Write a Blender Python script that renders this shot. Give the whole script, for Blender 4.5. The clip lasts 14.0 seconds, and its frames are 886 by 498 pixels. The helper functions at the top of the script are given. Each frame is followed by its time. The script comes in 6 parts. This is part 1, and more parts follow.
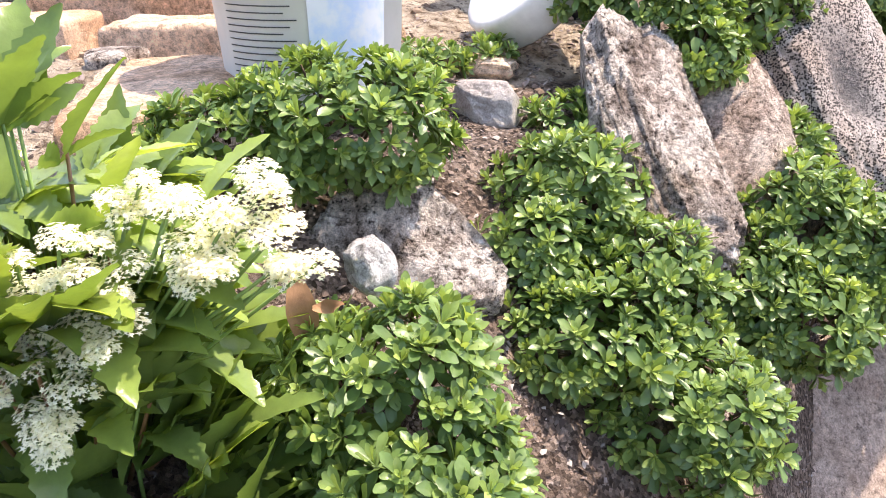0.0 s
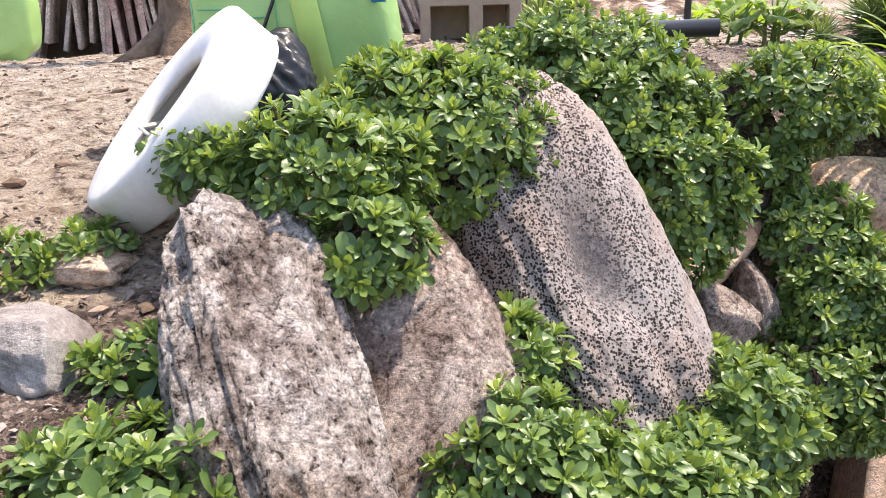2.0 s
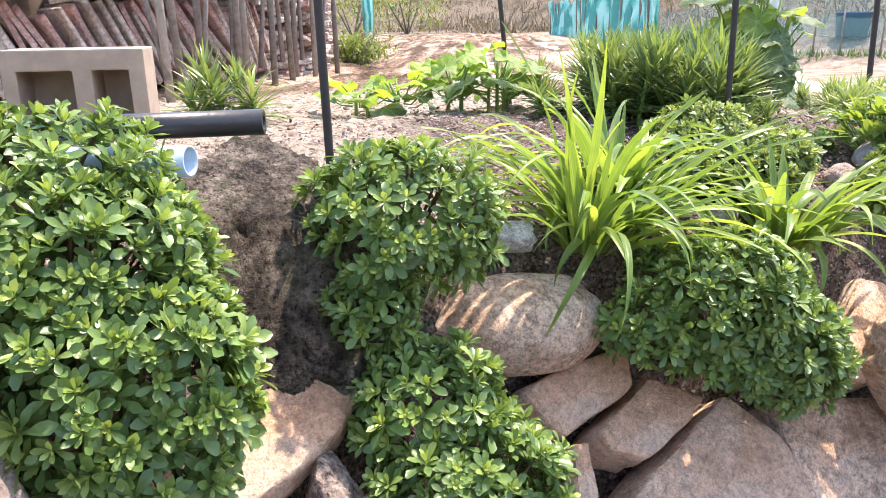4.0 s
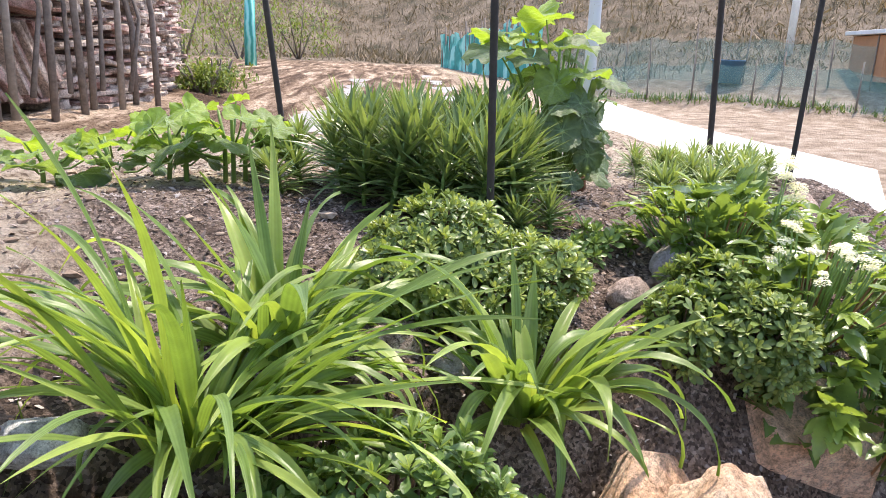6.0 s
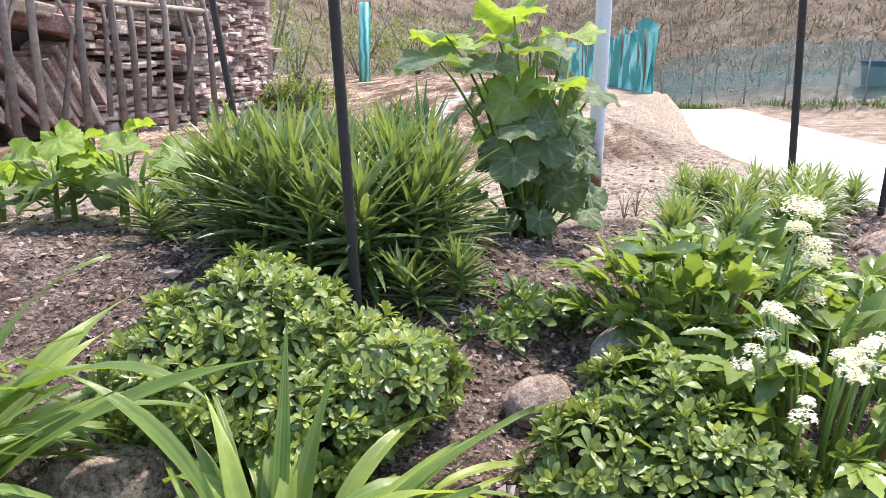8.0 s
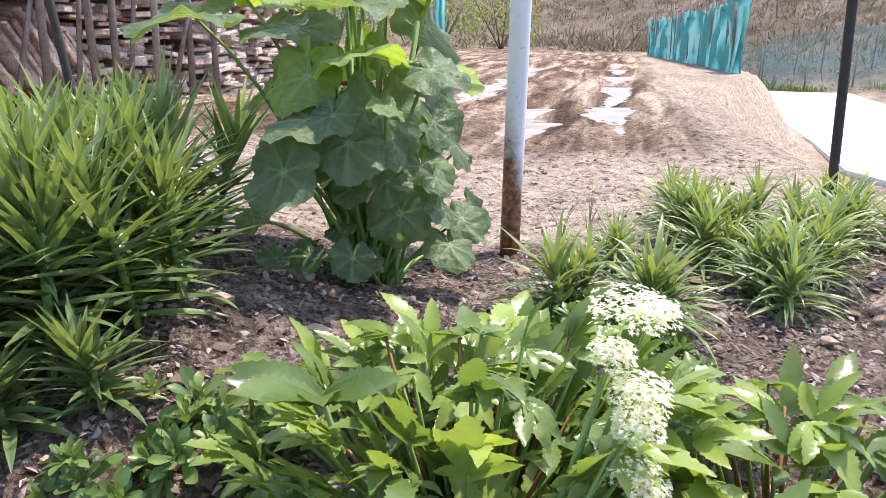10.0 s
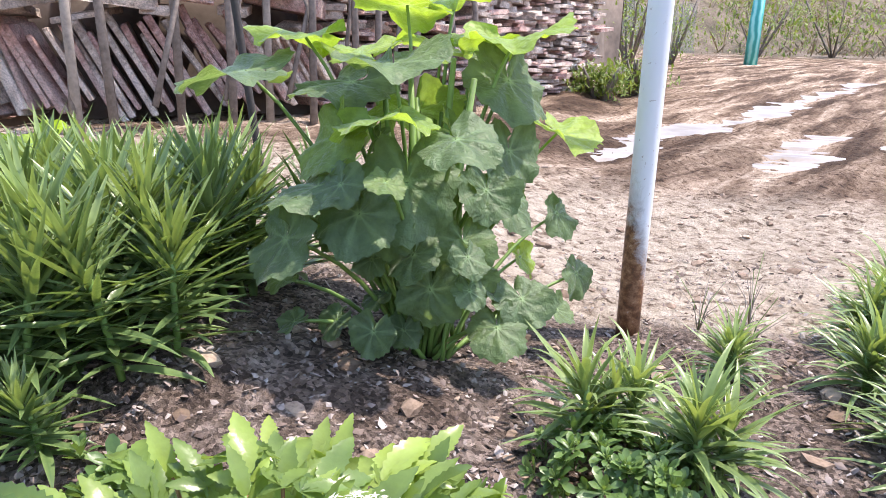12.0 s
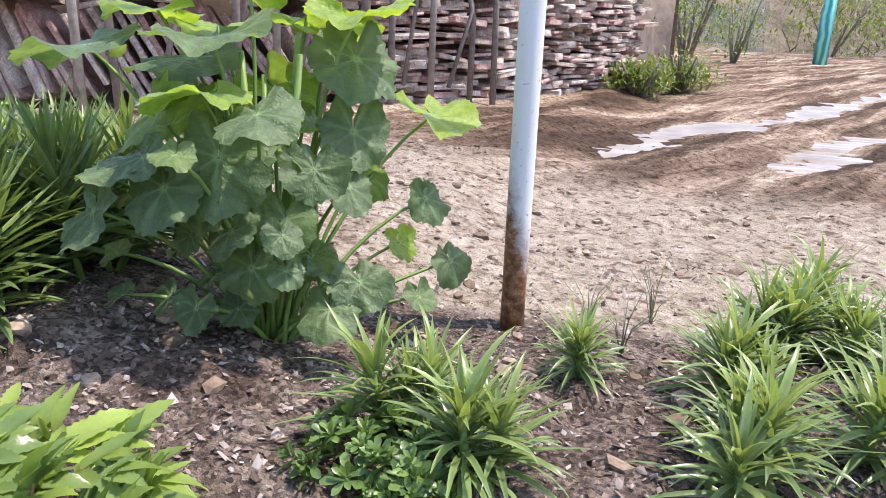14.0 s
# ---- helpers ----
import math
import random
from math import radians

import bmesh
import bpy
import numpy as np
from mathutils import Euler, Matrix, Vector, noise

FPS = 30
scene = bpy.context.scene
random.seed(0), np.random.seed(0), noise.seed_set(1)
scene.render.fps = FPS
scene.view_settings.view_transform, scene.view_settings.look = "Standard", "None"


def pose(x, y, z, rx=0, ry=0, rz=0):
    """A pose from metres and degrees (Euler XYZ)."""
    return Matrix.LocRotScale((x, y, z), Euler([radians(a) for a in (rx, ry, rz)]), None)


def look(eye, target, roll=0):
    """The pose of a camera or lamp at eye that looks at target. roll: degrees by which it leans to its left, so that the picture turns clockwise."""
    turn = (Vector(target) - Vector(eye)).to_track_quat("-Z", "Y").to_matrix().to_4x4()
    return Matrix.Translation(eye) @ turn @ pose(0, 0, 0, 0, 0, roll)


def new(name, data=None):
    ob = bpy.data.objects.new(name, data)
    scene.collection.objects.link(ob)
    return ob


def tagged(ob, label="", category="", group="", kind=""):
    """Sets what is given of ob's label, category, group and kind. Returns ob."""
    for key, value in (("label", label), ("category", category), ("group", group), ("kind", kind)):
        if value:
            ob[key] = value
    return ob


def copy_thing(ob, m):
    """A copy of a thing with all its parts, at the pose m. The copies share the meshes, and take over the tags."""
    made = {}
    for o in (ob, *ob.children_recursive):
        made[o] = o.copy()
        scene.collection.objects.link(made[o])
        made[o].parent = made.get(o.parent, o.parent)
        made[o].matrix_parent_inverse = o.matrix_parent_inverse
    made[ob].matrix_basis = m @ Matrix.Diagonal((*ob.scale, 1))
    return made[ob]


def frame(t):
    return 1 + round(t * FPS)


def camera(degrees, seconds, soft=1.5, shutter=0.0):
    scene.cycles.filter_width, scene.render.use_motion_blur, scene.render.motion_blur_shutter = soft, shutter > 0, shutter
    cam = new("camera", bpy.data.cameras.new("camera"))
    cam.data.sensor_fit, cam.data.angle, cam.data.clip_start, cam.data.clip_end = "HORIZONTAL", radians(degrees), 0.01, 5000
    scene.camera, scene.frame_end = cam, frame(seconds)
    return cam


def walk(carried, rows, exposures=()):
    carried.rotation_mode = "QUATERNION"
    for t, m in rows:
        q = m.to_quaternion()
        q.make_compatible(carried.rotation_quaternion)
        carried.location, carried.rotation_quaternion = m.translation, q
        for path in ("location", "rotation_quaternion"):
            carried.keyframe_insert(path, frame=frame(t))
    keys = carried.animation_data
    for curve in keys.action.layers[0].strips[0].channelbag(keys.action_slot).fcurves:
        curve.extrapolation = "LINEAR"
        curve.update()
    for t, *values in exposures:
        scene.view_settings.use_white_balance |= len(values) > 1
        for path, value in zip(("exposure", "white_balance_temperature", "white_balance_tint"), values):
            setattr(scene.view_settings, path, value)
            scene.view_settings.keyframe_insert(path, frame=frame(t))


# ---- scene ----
cam = camera(62.1, 14.0, soft=0.8)
PATH = [
    (0.0, (0.201, 0.000, 1.450), (0.2003, 1.8072, 0.5934), -0.85),
    (0.5, (0.239, 0.139, 1.454), (0.5186, 1.9356, 0.6215), 0.53),
    (1.0, (0.394, 0.230, 1.469), (0.7626, 2.0269, 0.6713), -0.44),
    (1.5, (0.493, 0.286, 1.494), (0.8042, 2.1211, 0.7609), -1.55),
    (2.0, (0.587, 0.419, 1.499), (0.8638, 2.2766, 0.8115), -1.50),
    (2.5, (0.698, 0.544, 1.515), (1.0891, 2.3989, 0.8770), -0.97),
    (3.0, (0.880, 0.605, 1.517), (1.3499, 2.4476, 0.8963), -0.51),
    (3.5, (1.060, 0.657, 1.533), (1.5022, 2.5051, 0.9108), -1.85),
    (4.0, (1.213, 0.779, 1.525), (1.8451, 2.5813, 0.9295), -0.66),
    (4.2, (1.284, 0.824, 1.546), (1.9950, 2.5955, 0.9498), -0.09),
    (6.3, (1.850, 1.156, 1.577), (2.752, 2.866, 1.068), 1.8),
    (6.5, (1.909, 1.196, 1.567), (2.824, 2.902, 1.065), 1.5),
    (6.7, (1.982, 1.210, 1.566), (2.867, 2.931, 1.063), 1.3),
    (7.0, (2.095, 1.243, 1.565), (2.902, 3.007, 1.080), 0.0),
    (7.2, (2.130, 1.232, 1.581), (2.899, 3.014, 1.097), -0.1),
    (9.3, (2.657, 1.544, 1.553), (2.9556, 3.4450, 1.0078), 0.69),
    (9.5, (2.714, 1.587, 1.550), (3.0345, 3.4796, 0.9867), 1.36),
    (10.0, (2.816, 1.638, 1.563), (3.1463, 3.5277, 0.9978), 1.17),
    (10.2, (2.867, 1.623, 1.570), (3.1471, 3.5237, 1.0147), 0.09),
    (10.5, (2.954, 1.593, 1.586), (3.0776, 3.5078, 1.0217), -0.66),
    (11.0, (3.052, 1.609, 1.609), (2.9542, 3.5261, 1.0453), -1.46),
    (11.5, (3.077, 1.713, 1.618), (2.8977, 3.6222, 1.0499), 1.52),
    (12.0, (3.123, 1.773, 1.632), (2.6802, 3.6369, 1.0568), 1.46),
    (12.5, (3.248, 1.795, 1.667), (2.3657, 3.4942, 1.0880), -0.26),
    (13.0, (3.290, 1.831, 1.688), (2.2495, 3.4504, 1.1434), -1.29),
    (13.5, (3.295, 1.871, 1.656), (2.4383, 3.6026, 1.1393), 1.10),
    (14.0, (3.387, 1.867, 1.618), (2.7835, 3.6799, 1.0276), 2.07),
]
walk(cam, [(t, look(eye, target, roll)) for t, eye, target, roll in PATH],
     exposures=[(0.0, 1.76, 7700, 16), (1.5, 1.44, 7550, 16), (2.0, 1.40, 7500, 16), (3.0, 1.64, 7400, 16), (4.0, 1.86, 7300, 16), (6.5, 1.25, 7200, 14), (9.5, 1.44, 6950, 16), (10.0, 1.33, 6970, 16), (10.5, 1.35, 7000, 17), (11.5, 1.54, 6800, 16), (12.5, 1.43, 6800, 15), (13.0, 1.49, 6850, 15), (13.5, 1.54, 6800, 16), (14.0, 1.25, 6850, 15)])

# ---- world, sun and exposure ----
world = bpy.data.worlds.new("sky")
world.use_nodes = True
scene.world = world
wn = world.node_tree
sky = wn.nodes.new("ShaderNodeTexSky")
sky.sky_type, sky.sun_disc = "NISHITA", False
SUN_EL, SUN_AZ = radians(67), radians(62)   # azimuth from +y towards +x
sky.sun_elevation, sky.sun_rotation = SUN_EL, SUN_AZ
wn.links.new(sky.outputs["Color"], wn.nodes["Background"].inputs["Color"])
wn.nodes["Background"].inputs["Strength"].default_value = 0.19
sun_data = bpy.data.lights.new("sun", "SUN")
sun_data.energy, sun_data.angle, sun_data.color = 2.75, radians(1.0), (1.0, 0.955, 0.89)
sun = new("sun", sun_data)
sun.matrix_world = look((0, 0, 30), (-math.sin(SUN_AZ) * math.cos(SUN_EL) * 30, -math.cos(SUN_AZ) * math.cos(SUN_EL) * 30, 30 - 30 * math.sin(SUN_EL)))

# ---- materials ----
rng = np.random.default_rng(7)


def mat(name):
    m = bpy.data.materials.new(name)
    m.use_nodes = True
    nt = m.node_tree
    return m, nt, nt.nodes["Principled BSDF"]


def node(nt, kind, **inputs):
    n = nt.nodes.new(kind)
    for key, value in inputs.items():
        n.inputs[key.replace("_", " ")].default_value = value
    return n


def ramp(nt, src, stops):
    r = nt.nodes.new("ShaderNodeValToRGB")
    el = r.color_ramp.elements
    while len(el) < len(stops):
        el.new(0.5)
    for e, (p, c) in zip(el, stops):
        e.position, e.color = p, (*c, 1)
    nt.links.new(src, r.inputs["Fac"])
    return r.outputs["Color"]


def mix(nt, fac, a, b, mode="MIX"):
    n = nt.nodes.new("ShaderNodeMix")
    n.data_type, n.blend_type = "RGBA", mode
    for i, v in ((0, fac), (6, a), (7, b)):
        if isinstance(v, bpy.types.NodeSocket):
            nt.links.new(v, n.inputs[i])
        else:
            n.inputs[i].default_value = v if i == 0 else (*v, 1)
    return n.outputs[2]


def noise_out(nt, scale, detail=6, rough=0.6, out="Fac", coord="Object", dist=0.0):
    tc = nt.nodes.new("ShaderNodeTexCoord")
    n = node(nt, "ShaderNodeTexNoise", Scale=scale, Detail=detail, Roughness=rough, Distortion=dist)
    nt.links.new(tc.outputs[coord], n.inputs["Vector"])
    return n.outputs[out]


def voronoi_out(nt, scale, out="Distance", feature="F1"):
    tc = nt.nodes.new("ShaderNodeTexCoord")
    n = node(nt, "ShaderNodeTexVoronoi", Scale=scale)
    n.feature = feature
    nt.links.new(tc.outputs["Object"], n.inputs["Vector"])
    return n.outputs[out]


def bump(nt, bsdf, height, strength=0.5, distance=0.01):
    b = node(nt, "ShaderNodeBump", Strength=strength, Distance=distance)
    nt.links.new(height, b.inputs["Height"])
    nt.links.new(b.outputs["Normal"], bsdf.inputs["Normal"])
    return b


def leaf_mat(name, dark, light, young, trans=0.35, rough=0.4, vein=0.0, scale=60, crinkle=0.0):
    m, nt, p = mat(name)
    geo = nt.nodes.new("ShaderNodeNewGeometry")
    c = ramp(nt, geo.outputs["Random Per Island"], [(0.0, dark), (1.0, light)])
    at = nt.nodes.new("ShaderNodeAttribute")
    at.attribute_name = "young"
    c = mix(nt, at.outputs["Fac"], c, young)
    n = noise_out(nt, scale, 4, 0.6)
    c = mix(nt, 0.45, c, ramp(nt, n, [(0.3, (0.45, 0.45, 0.4)), (0.7, (1.25, 1.2, 1.0))]), "MULTIPLY")
    if vein:
        va = nt.nodes.new("ShaderNodeAttribute")
        va.attribute_name = "vein"
        c = mix(nt, va.outputs["Fac"], c, tuple(min(1, v * 1.9 + 0.04) for v in light))
    nt.links.new(c, p.inputs["Base Color"])
    p.inputs["Roughness"].default_value = rough
    p.inputs["Specular IOR Level"].default_value = 0.45
    tr = nt.nodes.new("ShaderNodeBsdfTranslucent")
    tc = mix(nt, 1.0, c, (1.9, 1.8, 0.9), "MULTIPLY")
    nt.links.new(tc, tr.inputs["Color"])
    mx = nt.nodes.new("ShaderNodeMixShader")
    mx.inputs[0].default_value = trans
    nt.links.new(p.outputs[0], mx.inputs[1])
    nt.links.new(tr.outputs[0], mx.inputs[2])
    nt.links.new(mx.outputs[0], nt.nodes["Material Output"].inputs["Surface"])
    if crinkle:
        bump(nt, p, noise_out(nt, scale * 1.3, 4, 0.55, dist=0.4), 0.8, crinkle)
    else:
        bump(nt, p, noise_out(nt, scale * 4, 3), 0.3, 0.002)
    return m


def rock_mat(name, base, pale, dark, speck=0.0, scale=9.0, lichen=0.0, pits=0.6, stain=None):
    """Weathered stone: broad tones, crusty patches, fine grain, pits, and black crystals where speck is set."""
    m, nt, p = mat(name)
    info = nt.nodes.new("ShaderNodeObjectInfo")
    n1 = noise_out(nt, scale, 7, 0.65, dist=0.2)
    c = ramp(nt, n1, [(0.36, dark), (0.45, base), (0.56, pale), (0.66, tuple(min(0.85, v * 1.12) for v in pale))])
    tint = ramp(nt, info.outputs["Random"], [(0.0, (0.86, 0.83, 0.81)), (0.5, (1.0, 0.99, 0.98)), (1.0, (1.12, 1.10, 1.08))])
    c = mix(nt, 1.0, c, tint, "MULTIPLY")
    if stain:
        c = mix(nt, ramp(nt, noise_out(nt, 5.5, 5, 0.65, dist=0.3), [(0.50, (0, 0, 0)), (0.66, (0.55, 0.55, 0.55))]), c, stain)
    crust = noise_out(nt, 48, 8, 0.78, dist=0.15)
    c = mix(nt, pits, c, ramp(nt, crust, [(0.37, (0.16, 0.13, 0.12)), (0.425, (0.70, 0.66, 0.64)), (0.50, (1.05, 1.04, 1.03)), (0.57, (1.45, 1.45, 1.45))]), "MULTIPLY")
    n2 = noise_out(nt, 120, 6, 0.75)
    c = mix(nt, pits, c, ramp(nt, n2, [(0.385, (0.10, 0.085, 0.08)), (0.425, (0.80, 0.78, 0.77)), (0.50, (1.08, 1.08, 1.08)), (0.57, (1.42, 1.42, 1.42))]), "MULTIPLY")
    n3 = noise_out(nt, 300, 4, 0.7)
    c = mix(nt, 0.45, c, ramp(nt, n3, [(0.34, (0.45, 0.43, 0.42)), (0.5, (1.0, 1.0, 1.0)), (0.66, (1.35, 1.35, 1.35))]), "MULTIPLY")
    crack = nt.nodes.new("ShaderNodeMath")
    crack.operation = "SUBTRACT"
    nt.links.new(noise_out(nt, 6.5, 5, 0.6, dist=0.15), crack.inputs[0])
    crack.inputs[1].default_value = 0.5
    size = nt.nodes.new("ShaderNodeMath")
    size.operation = "ABSOLUTE"
    nt.links.new(crack.outputs[0], size.inputs[0])
    c = mix(nt, min(0.7, pits * 0.9), c, ramp(nt, size.outputs[0], [(0.0, (0.22, 0.18, 0.16)), (0.006, (0.75, 0.72, 0.70)), (0.016, (1, 1, 1))]), "MULTIPLY")
    if speck:
        flank = nt.nodes.new("ShaderNodeAttribute")
        flank.attribute_name = "flank"
        hollow_tone = nt.nodes.new("ShaderNodeAttribute")
        hollow_tone.attribute_name = "hollow_tone"
        c = mix(nt, ramp(nt, noise_out(nt, 6, 4, 0.6), [(0.42, (0, 0, 0)), (0.6, (0.65, 0.65, 0.65))]), c, (0.47, 0.435, 0.415))
        vor = nt.nodes.new("ShaderNodeTexVoronoi")
        vor.inputs["Scale"].default_value, vor.inputs["Randomness"].default_value = 285, 1.0
        tc = nt.nodes.new("ShaderNodeTexCoord")
        warp = node(nt, "ShaderNodeTexNoise", Scale=260.0, Detail=2.0)
        nt.links.new(tc.outputs["Object"], warp.inputs["Vector"])
        shift = nt.nodes.new("ShaderNodeVectorMath")
        shift.operation = "MULTIPLY_ADD"
        nt.links.new(warp.outputs["Color"], shift.inputs[0])
        shift.inputs[1].default_value = (0.0032, 0.0032, 0.0032)
        nt.links.new(tc.outputs["Object"], shift.inputs[2])
        nt.links.new(shift.outputs[0], vor.inputs["Vector"])
        pick = nt.nodes.new("ShaderNodeSeparateColor")
        nt.links.new(vor.outputs["Color"], pick.inputs[0])
        dens = nt.nodes.new("ShaderNodeMath")
        dens.operation = "MULTIPLY_ADD"
        nt.links.new(noise_out(nt, 11, 4, 0.6), dens.inputs[0])
        dens.inputs[1].default_value = 0.8
        nt.links.new(pick.outputs[0], dens.inputs[2])
        thin = nt.nodes.new("ShaderNodeMath")
        thin.operation = "SUBTRACT"
        nt.links.new(dens.outputs[0], thin.inputs[0])
        nt.links.new(flank.outputs["Fac"], thin.inputs[1])
        half = nt.nodes.new("ShaderNodeMath")
        half.operation = "MULTIPLY"
        nt.links.new(thin.outputs[0], half.inputs[0])
        half.inputs[1].default_value = 0.5
        spots = ramp(nt, half.outputs[0], [(0.385, (1, 1, 1)), (0.41, (0.035, 0.03, 0.035))])
        core = ramp(nt, vor.outputs["Distance"], [(0.46, (0, 0, 0)), (0.66, (1, 1, 1))])
        spots = mix(nt, core, spots, (1, 1, 1))
        fine_ = ramp(nt, noise_out(nt, 360, 2, 0.5), [(0.60, (1, 1, 1)), (0.66, (0.25, 0.22, 0.23))])
        c = mix(nt, speck, c, mix(nt, 0.6, spots, fine_, "MULTIPLY"), "MULTIPLY")
        # dark grey mixed in where the stone is carved hollow, broken up by noise
        hollow_mix = nt.nodes.new("ShaderNodeMath")
        hollow_mix.operation = "MULTIPLY"
        nt.links.new(hollow_tone.outputs["Fac"], hollow_mix.inputs[0])
        nt.links.new(ramp(nt, noise_out(nt, 26, 6, 0.7), [(0.36, (0.35, 0.35, 0.35)), (0.52, (1, 1, 1))]), hollow_mix.inputs[1])
        c = mix(nt, hollow_mix.outputs[0], c, (0.13, 0.12, 0.12))
    if lichen:
        l = noise_out(nt, 14, 8, 0.75)
        c = mix(nt, ramp(nt, l, [(0.50, (0, 0, 0)), (0.62, (lichen, lichen, lichen))]), c, (0.085, 0.085, 0.04))
    nt.links.new(c, p.inputs["Base Color"])
    p.inputs["Roughness"].default_value = 0.85
    p.inputs["Specular IOR Level"].default_value = 0.25
    fiss = nt.nodes.new("ShaderNodeMath")
    fiss.operation = "MINIMUM"
    nt.links.new(size.outputs[0], fiss.inputs[0])
    fiss.inputs[1].default_value = 0.03
    deep = nt.nodes.new("ShaderNodeMath")
    deep.operation = "MULTIPLY_ADD"
    nt.links.new(fiss.outputs[0], deep.inputs[0])
    deep.inputs[1].default_value = 5.0
    nt.links.new(n2, deep.inputs[2])
    hm = nt.nodes.new("ShaderNodeMath")
    nt.links.new(deep.outputs[0], hm.inputs[0])
    nt.links.new(crust, hm.inputs[1])
    bump(nt, p, hm.outputs[0], 0.5 + 0.5 * pits, 0.022)
    return m


def plain_mat(name, color, rough=0.6, var=0.25, scale=20, metallic=0.0, spec=0.5):
    m, nt, p = mat(name)
    n = noise_out(nt, scale, 6, 0.65)
    lo = tuple(v * (1 - var) for v in color)
    hi = tuple(min(1, v * (1 + var * 0.6)) for v in color)
    nt.links.new(ramp(nt, n, [(0.3, lo), (0.7, hi)]), p.inputs["Base Color"])
    p.inputs["Roughness"].default_value, p.inputs["Metallic"].default_value = rough, metallic
    p.inputs["Specular IOR Level"].default_value = spec
    bump(nt, p, noise_out(nt, scale * 6, 4), 0.25, 0.002)
    return m


SEDUM = leaf_mat("sedum_leaf", (0.075, 0.145, 0.048), (0.165, 0.26, 0.080), (0.42, 0.53, 0.165), 0.25, 0.36, scale=40)
SEDUM_PALE = leaf_mat("sedum_leaf_pale", (0.10, 0.165, 0.055), (0.22, 0.30, 0.09), (0.52, 0.58, 0.20), 0.22, 0.36, scale=40)
GRASS = leaf_mat("strap_leaf", (0.07, 0.135, 0.036), (0.165, 0.255, 0.062), (0.40, 0.50, 0.12), 0.36, 0.40, 0.06, scale=25)
LILY = leaf_mat("lily_leaf", (0.075, 0.135, 0.055), (0.14, 0.22, 0.088), (0.42, 0.51, 0.19), 0.24, 0.30, scale=30)
MALLOW = leaf_mat("mallow_leaf", (0.078, 0.132, 0.068), (0.14, 0.21, 0.10), (0.27, 0.40, 0.055), 0.40, 0.42, 0.06, scale=90, crinkle=0.005)
mp = MALLOW.node_tree.nodes["Principled BSDF"]       # short hairs give the leaves a pale bloom
mp.inputs["Sheen Weight"].default_value, mp.inputs["Sheen Roughness"].default_value = 0.35, 0.35
ANGEL = leaf_mat("angelica_leaf", (0.078, 0.14, 0.047), (0.155, 0.235, 0.072), (0.31, 0.41, 0.10), 0.34, 0.26, scale=30)
STEM = plain_mat("stem_green", (0.16, 0.26, 0.06), 0.5, 0.3)
STEM_RED = plain_mat("stem_orange", (0.26, 0.13, 0.05), 0.5, 0.3)
TWIG = plain_mat("twig", (0.12, 0.07, 0.04), 0.8, 0.4)
PETAL = leaf_mat("white_petal", (0.82, 0.82, 0.79), (0.88, 0.88, 0.86), (0.84, 0.84, 0.76), 0.3, 0.6)
GREY_ROCK = rock_mat("grey_rock", (0.45, 0.385, 0.35), (0.66, 0.61, 0.58), (0.23, 0.18, 0.155), 0.0, 11, 0.10, 1.0, (0.44, 0.34, 0.26))
BLUE_ROCK = rock_mat("smooth_grey_stone", (0.33, 0.30, 0.29), (0.42, 0.39, 0.375), (0.22, 0.195, 0.185), 0.0, 8, 0.0, 0.22)
WHITE_ROCK = rock_mat("pale_grey_stone", (0.64, 0.64, 0.65), (0.74, 0.74, 0.75), (0.44, 0.43, 0.43), 0.0, 8, 0.0, 0.5)
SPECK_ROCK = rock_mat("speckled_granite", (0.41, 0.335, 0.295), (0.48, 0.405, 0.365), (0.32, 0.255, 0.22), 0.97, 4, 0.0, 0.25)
TAN_ROCK = rock_mat("tan_sandstone", (0.70, 0.43, 0.28), (0.78, 0.54, 0.39), (0.56, 0.33, 0.21), 0.0, 5, 0.0, 0.3, (0.66, 0.50, 0.39))
PINK_ROCK = rock_mat("pinkish_stone", (0.70, 0.475, 0.335), (0.80, 0.62, 0.49), (0.48, 0.30, 0.19), 0.0, 6, 0.0, 0.5, (0.64, 0.40, 0.26))
PALE_ROCK = rock_mat("pale_pink_granite", (0.74, 0.49, 0.34), (0.80, 0.575, 0.43), (0.62, 0.38, 0.25), 0.0, 6, 0.0, 0.35, (0.68, 0.46, 0.34))
MOSS_ROCK = rock_mat("dark_mossy_rock", (0.13, 0.105, 0.082), (0.24, 0.20, 0.165), (0.055, 0.043, 0.034), 0.0, 12, 0.7, 1.0)
DUSKY_ROCK = rock_mat("dusky_pink_stone", (0.50, 0.395, 0.335), (0.59, 0.485, 0.425), (0.38, 0.285, 0.235), 0.0, 7, 0.0, 0.5, (0.48, 0.36, 0.29))
BROWN_ROCK = rock_mat("brown_rock", (0.41, 0.32, 0.275), (0.55, 0.47, 0.42), (0.25, 0.18, 0.145), 0.0, 9, 0.0, 0.8, (0.42, 0.30, 0.24))
WHITE_PAINT = plain_mat("white_paint", (0.80, 0.79, 0.77), 0.5, 0.1, 9)
TYRE_PAINT = plain_mat("dull_white_paint_on_rubber", (0.70, 0.685, 0.66), 0.75, 0.22, 14, spec=0.25)
BLACK = plain_mat("black_plastic", (0.02, 0.02, 0.022), 0.35, 0.3)
GREY_PLASTIC = plain_mat("grey_pipe_plastic", (0.38, 0.45, 0.54), 0.4, 0.15)
BLUE_PLASTIC = plain_mat("pale_blue_plastic", (0.42, 0.55, 0.68), 0.35, 0.2)
LIME = plain_mat("lime_green_plastic", (0.36, 0.58, 0.20), 0.38, 0.12, 5)
nt_ = LIME.node_tree
